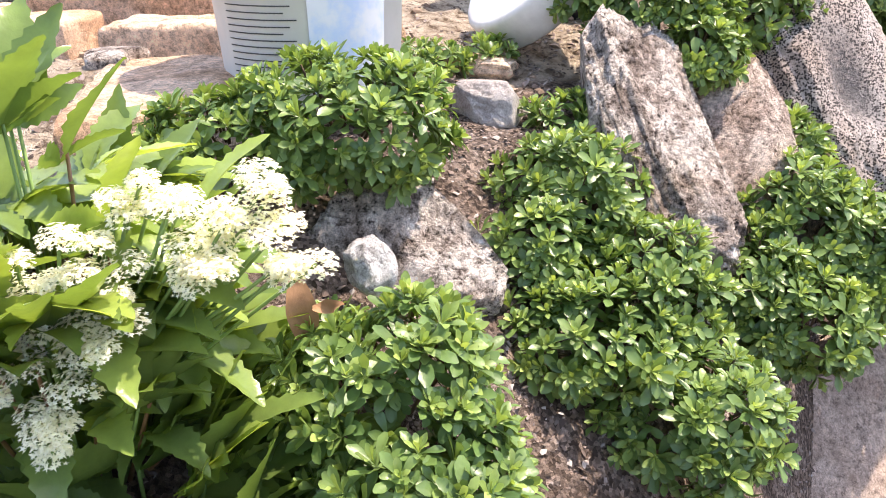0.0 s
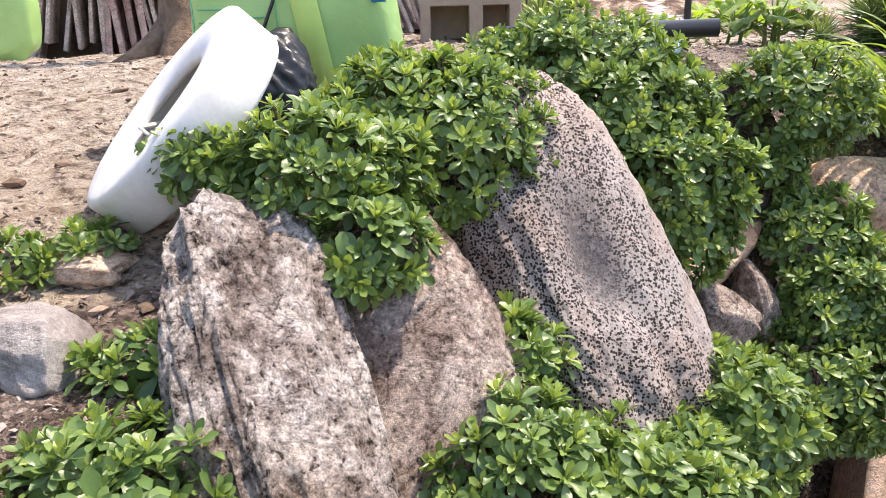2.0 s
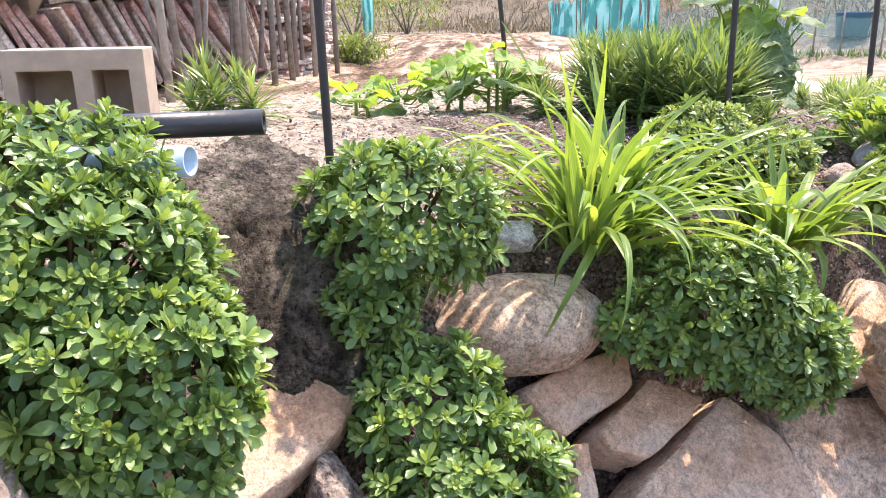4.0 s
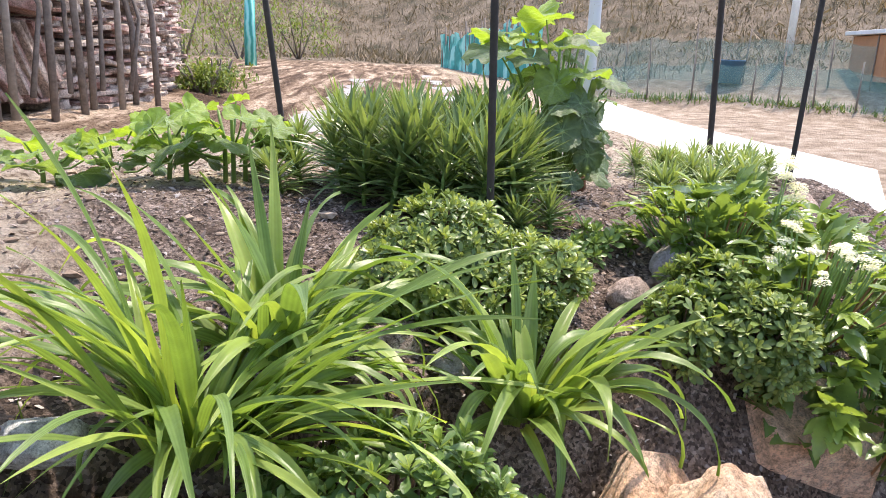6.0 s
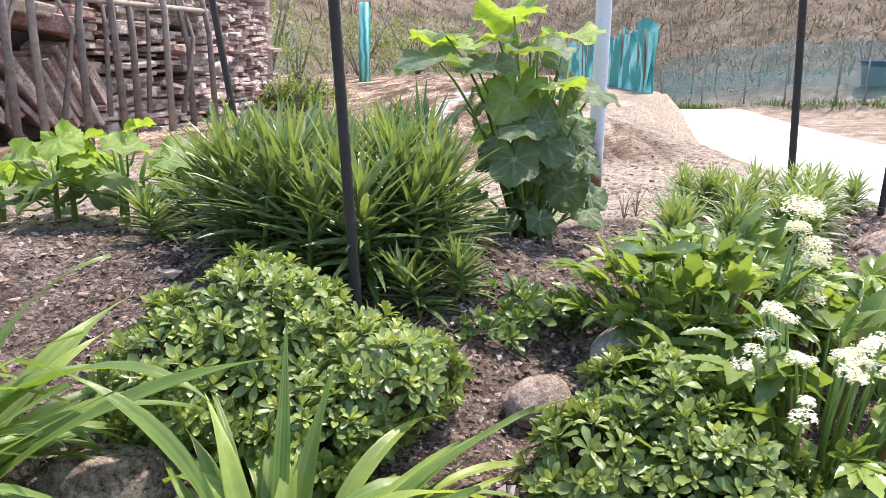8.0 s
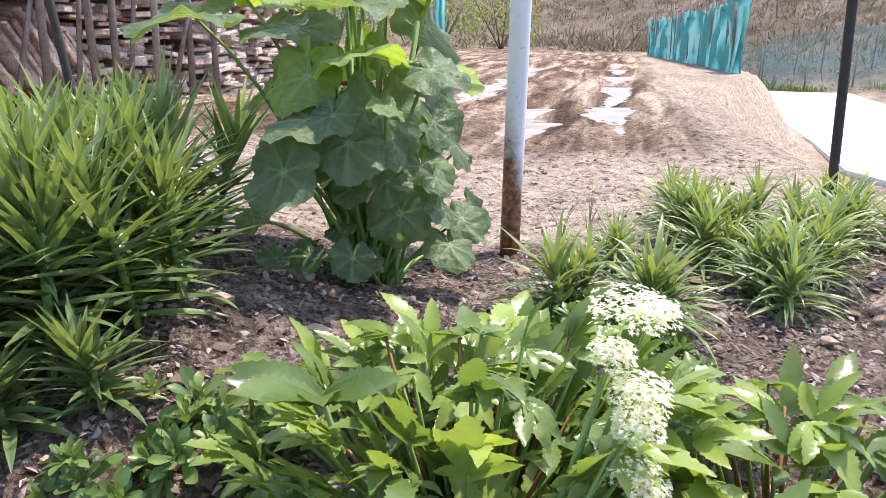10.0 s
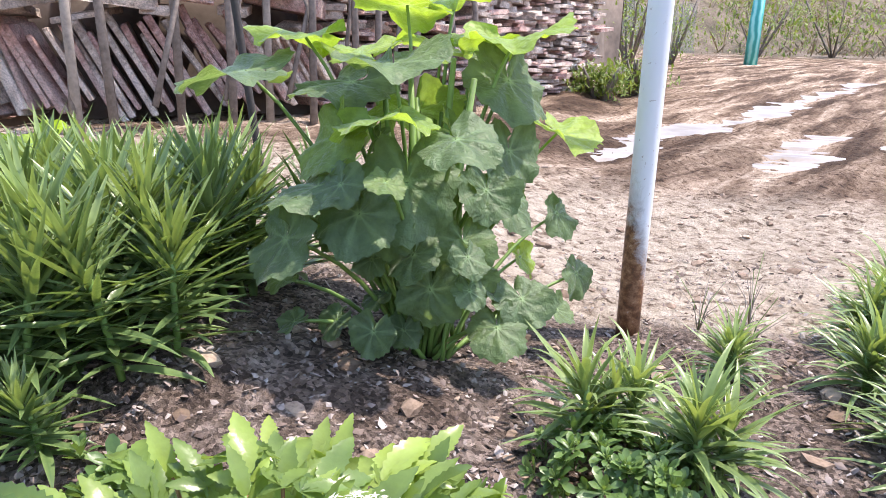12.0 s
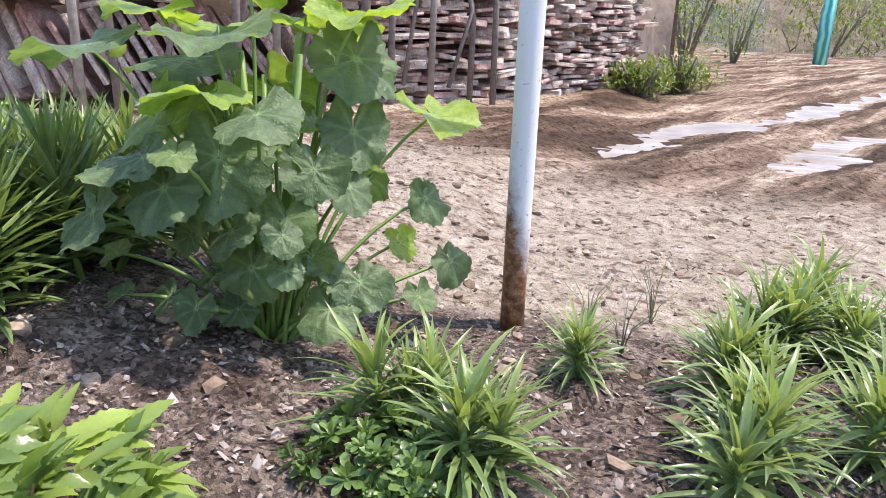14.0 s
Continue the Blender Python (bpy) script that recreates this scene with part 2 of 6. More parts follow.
bump(nt_, nt_.nodes["Principled BSDF"], noise_out(nt_, 11, 4, 0.55, dist=1.0), 0.22, 0.015)
LIME_PALE = plain_mat("yellow_green_print", (0.55, 0.78, 0.22), 0.35, 0.08, 5)
BLUE_PRINT = plain_mat("blue_print", (0.02, 0.30, 0.62), 0.4, 0.1)
GREEN_PRINT = plain_mat("green_print", (0.13, 0.42, 0.20), 0.4, 0.1)
DARK_PRINT = plain_mat("dark_print", (0.05, 0.05, 0.055), 0.5, 0.2)
IRON = plain_mat("rusty_iron", (0.035, 0.028, 0.025), 0.7, 0.4, 60)
CONCRETE = plain_mat("concrete_block", (0.37, 0.28, 0.215), 0.9, 0.2, 25)
SLAB = plain_mat("pale_concrete", (0.66, 0.66, 0.66), 0.85, 0.12, 3)
BARK = plain_mat("bark", (0.24, 0.155, 0.10), 0.9, 0.5, 30)
nt_ = BARK.node_tree
bump(nt_, nt_.nodes["Principled BSDF"], noise_out(nt_, 16, 8, 0.7, dist=1.2), 0.9, 0.03)
WOOD = plain_mat("weathered_wood", (0.33, 0.28, 0.24), 0.85, 0.35, 30)
STICK = plain_mat("dark_branch", (0.22, 0.18, 0.155), 0.9, 0.4, 40)
RED_TILE = rock_mat("red_clay_tile", (0.50, 0.305, 0.27), (0.64, 0.47, 0.43), (0.34, 0.19, 0.165), 0.0, 6, 0.0, 0.4, (0.40, 0.35, 0.32))
SLATE = rock_mat("grey_slate", (0.53, 0.44, 0.385), (0.66, 0.575, 0.52), (0.33, 0.26, 0.22), 0.0, 7, 0.0, 0.4)
TEAL, nt, p = mat("teal_netting")
wv = node(nt, "ShaderNodeTexWave", Scale=2.6, Distortion=3.0, Detail=3.0)
tc = nt.nodes.new("ShaderNodeTexCoord")
nt.links.new(tc.outputs["Object"], wv.inputs["Vector"])
nt.links.new(ramp(nt, wv.outputs["Fac"], [(0.15, (0.03, 0.30, 0.27)), (0.55, (0.10, 0.54, 0.49)), (0.9, (0.32, 0.70, 0.64))]), p.inputs["Base Color"])
p.inputs["Roughness"].default_value = 0.7
BRUSH = leaf_mat("dry_brush", (0.10, 0.085, 0.06), (0.34, 0.265, 0.205), (0.2, 0.2, 0.1), 0.1, 0.9, scale=2)
BUSH = leaf_mat("bush_leaf", (0.06, 0.12, 0.03), (0.14, 0.19, 0.05), (0.2, 0.26, 0.08), 0.3, 0.6)
DRY_LEAF = plain_mat("dry_leaf", (0.36, 0.19, 0.10), 0.7, 0.3, 40)
BLUE_BIN = plain_mat("blue_bin_plastic", (0.05, 0.13, 0.22), 0.4, 0.2)

# pole paint: white, rusted in patches that thin out upwards
POLE, nt, p = mat("white_pole_paint_rusted")
tc = nt.nodes.new("ShaderNodeTexCoord")
sx = nt.nodes.new("ShaderNodeSeparateXYZ")
nt.links.new(tc.outputs["Object"], sx.inputs[0])
ad = nt.nodes.new("ShaderNodeMath")
ad.operation = "MULTIPLY_ADD"
nt.links.new(noise_out(nt, 24, 8, 0.8, dist=0.5), ad.inputs[0])
ad.inputs[1].default_value = -0.24
nt.links.new(sx.outputs["Z"], ad.inputs[2])
side = nt.nodes.new("ShaderNodeMath")
side.operation = "MULTIPLY_ADD"
nt.links.new(sx.outputs["X"], side.inputs[0])
side.inputs[1].default_value = 3.0
nt.links.new(ad.outputs[0], side.inputs[2])
rust = ramp(nt, noise_out(nt, 70, 6, 0.7), [(0.30, (0.035, 0.014, 0.008)), (0.48, (0.17, 0.07, 0.03)), (0.62, (0.36, 0.19, 0.10)), (0.72, (0.55, 0.42, 0.34))])
fac = ramp(nt, side.outputs[0], [(-0.0, (1, 1, 1)), (0.0, (1, 1, 1)), (0.05, (0.35, 0.35, 0.35)), (0.09, (0, 0, 0))])
flecks = ramp(nt, noise_out(nt, 130, 3), [(0.66, (0, 0, 0)), (0.7, (0.8, 0.8, 0.8))])
c = mix(nt, fac, mix(nt, flecks, (0.72, 0.72, 0.74), (0.35, 0.28, 0.24)), rust)
nt.links.new(c, p.inputs["Base Color"])
p.inputs["Roughness"].default_value = 0.5

# ground: gravelly soil, sand and far dry field, mixed by how the place is used
GROUND, nt, p = mat("ground_soil_and_sand")
big, mid, fine = noise_out(nt, 1.2, 6), noise_out(nt, 16, 8, 0.7), noise_out(nt, 90, 5, 0.7)
chips = voronoi_out(nt, 190, "Color")
bw = nt.nodes.new("ShaderNodeSeparateColor")
nt.links.new(chips, bw.inputs[0])
soil = ramp(nt, mid, [(0.3, (0.10, 0.074, 0.061)), (0.5, (0.225, 0.174, 0.147)), (0.7, (0.40, 0.335, 0.30))])
soil = mix(nt, 0.8, soil, ramp(nt, bw.outputs[0], [(0.1, (0.25, 0.22, 0.21)), (0.5, (0.9, 0.87, 0.85)), (0.8, (1.4, 1.36, 1.34)), (0.95, (1.9, 1.86, 1.84))]), "MULTIPLY")
soil = mix(nt, 0.6, soil, ramp(nt, noise_out(nt, 5, 5, 0.65), [(0.34, (0.55, 0.48, 0.43)), (0.6, (1.15, 1.12, 1.1))]), "MULTIPLY")
sand = ramp(nt, mid, [(0.32, (0.30, 0.225, 0.165)), (0.47, (0.555, 0.46, 0.365)), (0.64, (0.705, 0.61, 0.51))])
sand = mix(nt, 0.5, sand, ramp(nt, fine, [(0.3, (0.5, 0.46, 0.42)), (0.6, (1.15, 1.15, 1.15))]), "MULTIPLY")
sand = mix(nt, 0.4, sand, ramp(nt, big, [(0.3, (0.6, 0.55, 0.5)), (0.65, (1.15, 1.12, 1.1))]), "MULTIPLY")
clod = noise_out(nt, 34, 5, 0.65, dist=0.5)
sand = mix(nt, 0.85, sand, ramp(nt, clod, [(0.38, (0.24, 0.18, 0.145)), (0.45, (0.86, 0.83, 0.81)), (0.6, (1.12, 1.12, 1.12))]), "MULTIPLY")
a_u, a_v = nt.nodes.new("ShaderNodeAttribute"), nt.nodes.new("ShaderNodeSeparateXYZ")
a_u.attribute_name = "across"
tcs = nt.nodes.new("ShaderNodeTexCoord")
nt.links.new(tcs.outputs["Object"], a_v.inputs[0])
lane = nt.nodes.new("ShaderNodeCombineXYZ")
for k_, (src, f_) in enumerate(((a_u.outputs["Fac"], 4.0), (a_v.outputs["Y"], 0.45))):
    mu = nt.nodes.new("ShaderNodeMath")
    mu.operation = "MULTIPLY"
    nt.links.new(src, mu.inputs[0])
    mu.inputs[1].default_value = f_
    nt.links.new(mu.outputs[0], lane.inputs[k_])
streak = node(nt, "ShaderNodeTexNoise", Scale=1.0, Detail=9, Roughness=0.66, Distortion=0.5)
nt.links.new(lane.outputs[0], streak.inputs["Vector"])
road = ramp(nt, streak.outputs["Fac"], [(0.40, (0.18, 0.135, 0.108)), (0.48, (0.40, 0.325, 0.28)), (0.54, (0.68, 0.60, 0.55)), (0.62, (1.15, 1.10, 1.08))])
a_road = nt.nodes.new("ShaderNodeAttribute")
a_road.attribute_name = "road"
sand = mix(nt, a_road.outputs["Fac"], sand, mix(nt, 1.0, sand, road, "MULTIPLY"))
a_field = nt.nodes.new("ShaderNodeAttribute")
a_field.attribute_name = "field"
tilled = ramp(nt, noise_out(nt, 2.2, 9, 0.72), [(0.34, (0.17, 0.125, 0.09)), (0.5, (0.34, 0.26, 0.20)), (0.64, (0.52, 0.43, 0.35))])
sand = mix(nt, a_field.outputs["Fac"], sand, tilled)
far = ramp(nt, noise_out(nt, 0.55, 9, 0.75), [(0.36, (0.055, 0.055, 0.032)), (0.48, (0.14, 0.11, 0.08)), (0.6, (0.22, 0.175, 0.135))])
a_soil, a_far = nt.nodes.new("ShaderNodeAttribute"), nt.nodes.new("ShaderNodeAttribute")
a_soil.attribute_name, a_far.attribute_name = "soil", "hill"
edge = nt.nodes.new("ShaderNodeMath")
edge.operation = "MULTIPLY_ADD"
nt.links.new(mid, edge.inputs[0])
edge.inputs[1].default_value = 0.5
nt.links.new(a_soil.outputs["Fac"], edge.inputs[2])
sm = ramp(nt, edge.outputs[0], [(0.62, (0, 0, 0)), (0.9, (1, 1, 1))])
c = mix(nt, a_far.outputs["Fac"], mix(nt, sm, sand, soil), far)
nt.links.new(c, p.inputs["Base Color"])
p.inputs["Roughness"].default_value = 0.95
p.inputs["Specular IOR Level"].default_value = 0.2
hs = nt.nodes.new("ShaderNodeMath")
nt.links.new(mid, hs.inputs[0])
nt.links.new(fine, hs.inputs[1])
bump(nt, p, hs.outputs[0], 1.0, 0.03)


# ---- mesh helpers ----
class Mesh:
    def __init__(self):
        self.v, self.f, self.a, self.n = [], [], {}, 0

    def add(self, verts, faces, **attr):
        verts = np.asarray(verts, float)
        self.v.append(verts)
        self.f.extend([tuple(i + self.n for i in f) for f in faces])
        for key in set(self.a) | set(attr):
            old = self.a.setdefault(key, [np.zeros(self.n)] if self.n else [])
            old.append(np.broadcast_to(np.asarray(attr.get(key, 0.0), float), (len(verts),)))
        self.n += len(verts)

    def data(self, name, material, smooth=True):
        me = bpy.data.meshes.new(name)
        me.from_pydata(np.concatenate(self.v).tolist(), [], self.f)
        for key, values in self.a.items():
            at = me.attributes.new(key, "FLOAT", "POINT")
            at.data.foreach_set("value", np.concatenate(values).astype(np.float32))
        me.materials.append(material)
        if smooth:
            me.polygons.foreach_set("use_smooth", [True] * len(me.polygons))
        me.update()
        return me


def part(name, mesh, material, parent=None, label="", smooth=True):
    me = mesh.data(name, material, smooth) if isinstance(mesh, Mesh) else mesh
    ob = new(name, me)
    if parent is not None:
        ob.parent = parent
    if label:
        ob["label"] = label
    return ob


def thing(name, label, category, at=(0, 0, 0), group="", rz=0.0, scale=1.0, kind=""):
    ob = new(name)
    ob.empty_display_size = 0.05
    ob.matrix_basis = pose(*at, 0, 0, rz) @ Matrix.Scale(scale, 4)
    return tagged(ob, label, category, group, kind)


def frame_of(d, up=(0, 0, 1)):
    """Columns: right, up-ish, along d."""
    d = np.asarray(d, float)
    d = d / np.linalg.norm(d)
    u = np.asarray(up, float)
    r = np.cross(u, d)
    if np.linalg.norm(r) < 1e-4:
        r = np.cross((1, 0, 0), d)
    r = r / np.linalg.norm(r)
    return r, np.cross(d, r), d


def tube(m, pts, radii, sides=8, cap=True, **attr):
    pts = np.asarray(pts, float)
    radii = np.broadcast_to(np.asarray(radii, float), (len(pts),))
    vs, fs = [], []
    for i, pnt in enumerate(pts):
        d = pts[min(i + 1, len(pts) - 1)] - pts[max(i - 1, 0)]
        r, u, _ = frame_of(d, (0.123, 0.9, 0.37))
        for k in range(sides):
            a = 2 * math.pi * k / sides
            vs.append(pnt + radii[i] * (math.cos(a) * r + math.sin(a) * u))
    for i in range(len(pts) - 1):
        for k in range(sides):
            a, b = i * sides + k, i * sides + (k + 1) % sides
            fs.append((a, b, b + sides, a + sides))
    if cap:
        fs.append(tuple(reversed(range(sides))))
        fs.append(tuple(range((len(pts) - 1) * sides, len(pts) * sides)))
    m.add(vs, fs, **attr)


def box(m, size, at=(0, 0, 0), bevel=0.0, rot=None):
    bm = bmesh.new()
    bmesh.ops.create_cube(bm, size=1)
    bmesh.ops.scale(bm, vec=size, verts=bm.verts)
    if bevel:
        bmesh.ops.bevel(bm, geom=bm.edges[:], offset=bevel, segments=2, affect="EDGES", profile=0.6)
    v = np.array([w.co[:] for w in bm.verts])
    bm.verts.ensure_lookup_table()
    f = [tuple(w.index for w in fc.verts) for fc in bm.faces]
    bm.free()
    if rot is not None:
        v = v @ np.array(rot.to_3x3()).T
    m.add(v + np.asarray(at), f)


# ---- lie of the land ----
EDGE = np.array([(-3.0, -1.3), (-0.3, 0.60), (0.1, 0.92), (0.45, 1.10), (0.95, 1.45), (1.15, 1.65), (1.4, 1.81), (1.8, 1.95), (2.3, 1.94), (2.7, 1.92), (3.0, 1.93), (3.4, 2.05), (4.2, 2.25), (9.0, 3.0)])
SLOPE = np.array([(-0.5, 0.55), (0.2, 0.62), (0.6, 1.05), (0.8, 1.7), (0.95, 2.2), (1.35, 2.4), (2.1, 2.6), (2.6, 1.8), (3.5, 1.6)])
RIM = np.array([(-60, -20.0), (2.0, 3.75), (3.0, 3.95), (3.8, 4.25), (4.6, 4.65), (5.4, 4.95), (6.7, 5.65), (8.4, 6.5), (9.8, 7.6), (11.2, 8.8), (13.0, 9.7), (17.0, 11.2), (21.0, 12.6), (60.0, 30.0)])


RUTS = ((2.10, 0.16, -0.03), (2.82, 0.24, -0.045), (3.17, 0.10, 0.012), (3.62, 0.22, -0.045), (3.90, 0.10, 0.016), (4.16, 0.20, -0.045), (4.50, 0.16, 0.03))


def step(t):
    t = np.clip(t, 0, 1)
    return t * t * (3 - 2 * t)


def lumps(x, y, s, seed=0.0):
    return (np.sin(x * s * 1.7 + y * s * 0.9 + seed) + np.sin(x * s * -0.8 + y * s * 1.9 + 2.1 + seed * 1.7) + np.sin(x * s * 2.9 - y * s * 1.3 + 4.0 + seed)) / 3


def height(x, y):
    x, y = np.asarray(x, float), np.asarray(y, float)
    s = (y - np.interp(x, EDGE[:, 0], EDGE[:, 1])) * 0.86
    k = np.interp(x, SLOPE[:, 0], SLOPE[:, 1])
    top = 1.135 + np.interp(x, (0.3, 1.1), (0.075, 0.13)) * step(s / 0.5) - 0.06 * step((y - 2.6) / 1.2) - 0.06 * step((y - 4.5) / 3)
    top = top + (0.012 * lumps(x, y, 5) + 0.006 * lumps(x, y, 14, 1)) * step((s + 0.05) / 0.1)
    top = top - 0.075 * step((x - 2.65) / 0.45) * step((y - 2.15) / 0.5)
    top = top + 0.09 * step((y - 1.5) / 0.9) * step((1.3 - x) / 0.5) * (1 - step((y - 3.5) / 1.0))
    clods = 0.006 * lumps(x, y, 31, 3) * (1 + lumps(x, y, 9, 5)) + 0.004 * lumps(x, y, 55, 7)
    top = top + clods * step((s - 0.02) / 0.1)
    u = x - 0.42 * (y - 4.87) + 0.05 * np.sin(y * 2.1) + 0.03 * np.sin(y * 5.3 + 1)
    wheel = sum(d_ * np.exp(-((u - c_) / w_) ** 2) for c_, w_, d_ in RUTS)
    top = top + (wheel + 0.009 * lumps(u, y * 0.35, 9, 2) + 0.007 * lumps(x, y, 7.2, 4)) * step((y - 4.1) / 0.7)
    low = 0.10 + 0.01 * lumps(x, y, 3)
    z = np.where(s >= 0, top, np.maximum(low, top + k * s - 0.15 * step(-s / 0.2) * (k > 2)))
    out = (x - np.interp(y, RIM[:, 0], RIM[:, 1]))
    z = np.where(out > 0, np.maximum(low, z - np.interp(y, (4.0, 5.0), (0.85, 1.1)) * out * step(out / np.interp(y, (4.0, 5.0), (1.1, 0.5)))), z)
    r = np.hypot(x - 3, y - 2)
    ang = np.arctan2(x - 3, y - 2)
    rise = np.maximum(0, r - 24 - 3 * np.sin(ang * 5) - 14 * np.exp(-((ang - 0.33) / 0.16) ** 2))
    z = z + np.minimum(rise * 0.33, 9 + 2 * np.sin(ang * 3)) + 0.15 * lumps(x, y, 0.5) * step((r - 26) / 10)
    return z


def normal(x, y, e=0.02):
    dx = (height(x + e, y) - height(x - e, y)) / (2 * e)
    dy = (height(x, y + e) - height(x, y - e)) / (2 * e)
    n = np.array([-float(dx), -float(dy), 1.0])
    return n / np.linalg.norm(n)


def gz(x, y):
    return float(height(x, y))


def axis_steps(lo, hi, fine, far_lo, far_hi, grow):
    mid_ = list(np.arange(lo, hi + 1e-6, fine))
    a, st = [], fine
    q = lo
    while q > far_lo:
        st *= grow
        q -= st
        a.append(q)
    b, st, q = [], fine, hi
    while q < far_hi:
        st *= grow
        q += st
        b.append(q)
    return np.array(a[::-1] + mid_ + b)


gx, gy = axis_steps(-0.9, 5.0, 0.030, -90, 120, 1.10), axis_steps(0.1, 7.0, 0.030, -60, 130, 1.09)
GX, GY = np.meshgrid(gx, gy)
GZ = height(GX, GY)
m = Mesh()
nxg, nyg = len(gx), len(gy)
faces = [(j * nxg + i, j * nxg + i + 1, (j + 1) * nxg + i + 1, (j + 1) * nxg + i) for j in range(nyg - 1) for i in range(nxg - 1)]
near = (GY - np.interp(GX, EDGE[:, 0], EDGE[:, 1]))
soil_w = step((GX + 0.6) / 0.5) * (1 - step((GY - 2.55 - 0.12 * np.maximum(0, GX - 1.5)) / 0.35)) * (1 - 0.8 * step((0.9 - GX) / 0.5) * step((near - 0.12) / 0.15)) * (1 - 0.6 * step((2.0 - GX) / 0.35) * step((GY - 2.02) / 0.15))
soil_w = np.where(near < 0, 0.8, soil_w)
R = np.hypot(GX - 3, GY - 2)
m.add(np.stack([GX.ravel(), GY.ravel(), GZ.ravel()], 1), faces, soil=soil_w.ravel(), hill=step((R - 21) / 6).ravel(), across=(GX - 0.42 * (GY - 4.87)).ravel(), field=(step((GX - np.interp(GY, RIM[:, 0], RIM[:, 1]) - 0.6) / 1.5) * step((R - 4) / 3)).ravel(), road=(step((GY - 3.9) / 0.7) * (1 - 0.72 * step((GX - 0.42 * (GY - 4.87) - 4.4) / 0.3)) * step((np.interp(GY, RIM[:, 0], RIM[:, 1]) + 0.3 - GX) / 0.5)).ravel())
ground = part("ground", m, GROUND)
tagged(ground, "gravelly brown garden soil, pale sand and dry hillside beyond", "ground", kind="structure")


# ---- rocks ----
def ico(sub):
    bm = bmesh.new()
    bmesh.ops.create_icosphere(bm, subdivisions=sub, radius=1)
    v = np.array([w.co[:] for w in bm.verts])
    f = [tuple(w.index for w in fc.verts) for fc in bm.faces]
    bm.free()
    return v, f


ICO4, ICO5, ICO6 = ico(4), ico(5), ico(6)


def noise3(p, seed):
    return np.array([noise.noise(Vector((q[0] + seed, q[1] - seed * 0.7, q[2] + seed * 1.3))) for q in p])


def rock(name, label, a, b, width, thick, material, seed, face=(0.4, -0.7, 0.5), boxy=0.75, rough=1.0, group="", base=ICO4, facets=0):
    """A stone whose long axis runs from a to b; its broad side looks along face."""
    a, b = np.asarray(a, float), np.asarray(b, float)
    c, d = (a + b) / 2, b - a
    ln = np.linalg.norm(d)
    r, u, d = frame_of(d, face)
    v, f = base
    q = np.sign(v) * np.abs(v) ** boxy
    amp = 1 + rough * (0.20 * noise3(v * 1.1, seed) + 0.14 * noise3(v * (2.6, 2.6, 1.6), seed + 9) + 0.07 * noise3(v * (6, 6, 3), seed + 20) + 0.06 * (0.25 - np.abs(noise3(v * 9, seed + 31))) + (0.085 * (0.2 - np.abs(noise3(v * (19, 19, 11), seed + 41))) + 0.032 * noise3(v * 40, seed + 51) if len(v) > 3000 else 0))
    q = q * amp[:, None]
    gf = np.random.default_rng(int(seed * 10))
    for _ in range(facets):
        n_ = gf.normal(0, 1, 3)
        n_ /= np.linalg.norm(n_)
        q = q - np.maximum(0, q @ n_ - gf.uniform(0.66, 0.92))[:, None] * n_ * 0.93
    q = q * np.array([width / 2, thick / 2, ln / 2]) / 0.97
    w = q[:, :1] * r + q[:, 1:2] * u + q[:, 2:] * d
    m = Mesh()
    m.add(w, f)
    ob = part(name, m, material)
    ob.location = c
    return tagged(ob, label, "rock", group)


def flagstone(label, outline, out_dir, thick, material, seed, group=""):
    """A split stone: an irregular flat face looking along out_dir, worn edges and a rough surface."""
    out_dir = Vector(out_dir).normalized()
    c = sum((Vector(q) for q in outline), Vector()) / len(outline)
    bm = bmesh.new()
    front = [bm.verts.new(Vector(q) - c) for q in outline]
    f0 = bm.faces.new(front)
    if f0.normal.length == 0:
        f0.normal_update()
    f0.normal_update()
    if f0.normal.dot(out_dir) < 0:
        f0.normal_flip()
    ext = bmesh.ops.extrude_face_region(bm, geom=[f0])
    for w in [e for e in ext["geom"] if isinstance(e, bmesh.types.BMVert)]:
        w.co += out_dir * 0.004
    for w in front:
        w.co = w.co * 1.02 - out_dir * thick
    bmesh.ops.recalc_face_normals(bm, faces=bm.faces[:])
    bmesh.ops.bevel(bm, geom=bm.edges[:], offset=0.011, segments=2, affect="EDGES", profile=0.55)
    bmesh.ops.triangulate(bm, faces=bm.faces[:])
    for _ in range(3):
        long_ = [e for e in bm.edges if e.calc_length() > 0.014]
        bmesh.ops.subdivide_edges(bm, edges=long_, cuts=1)
        bmesh.ops.triangulate(bm, faces=bm.faces[:])
    bmesh.ops.recalc_face_normals(bm, faces=bm.faces[:])
    bm.normal_update()
    for w in bm.verts:
        p_ = w.co * 14 + Vector((seed, 0, -seed))
        w.co += w.normal * (0.006 * noise.noise(p_ * 0.6) + 0.0035 * noise.noise(p_ * 1.7) + 0.0018 * noise.noise(p_ * 4.5))
    v = np.array([w.co[:] for w in bm.verts])
    bm.verts.index_update()
    f = [tuple(w.index for w in fc.verts) for fc in bm.faces]
    bm.free()
    m = Mesh()
    m.add(v, f)
    ob = part("rock", m, material)
    ob.location = c
    return tagged(ob, label, "rock", group)


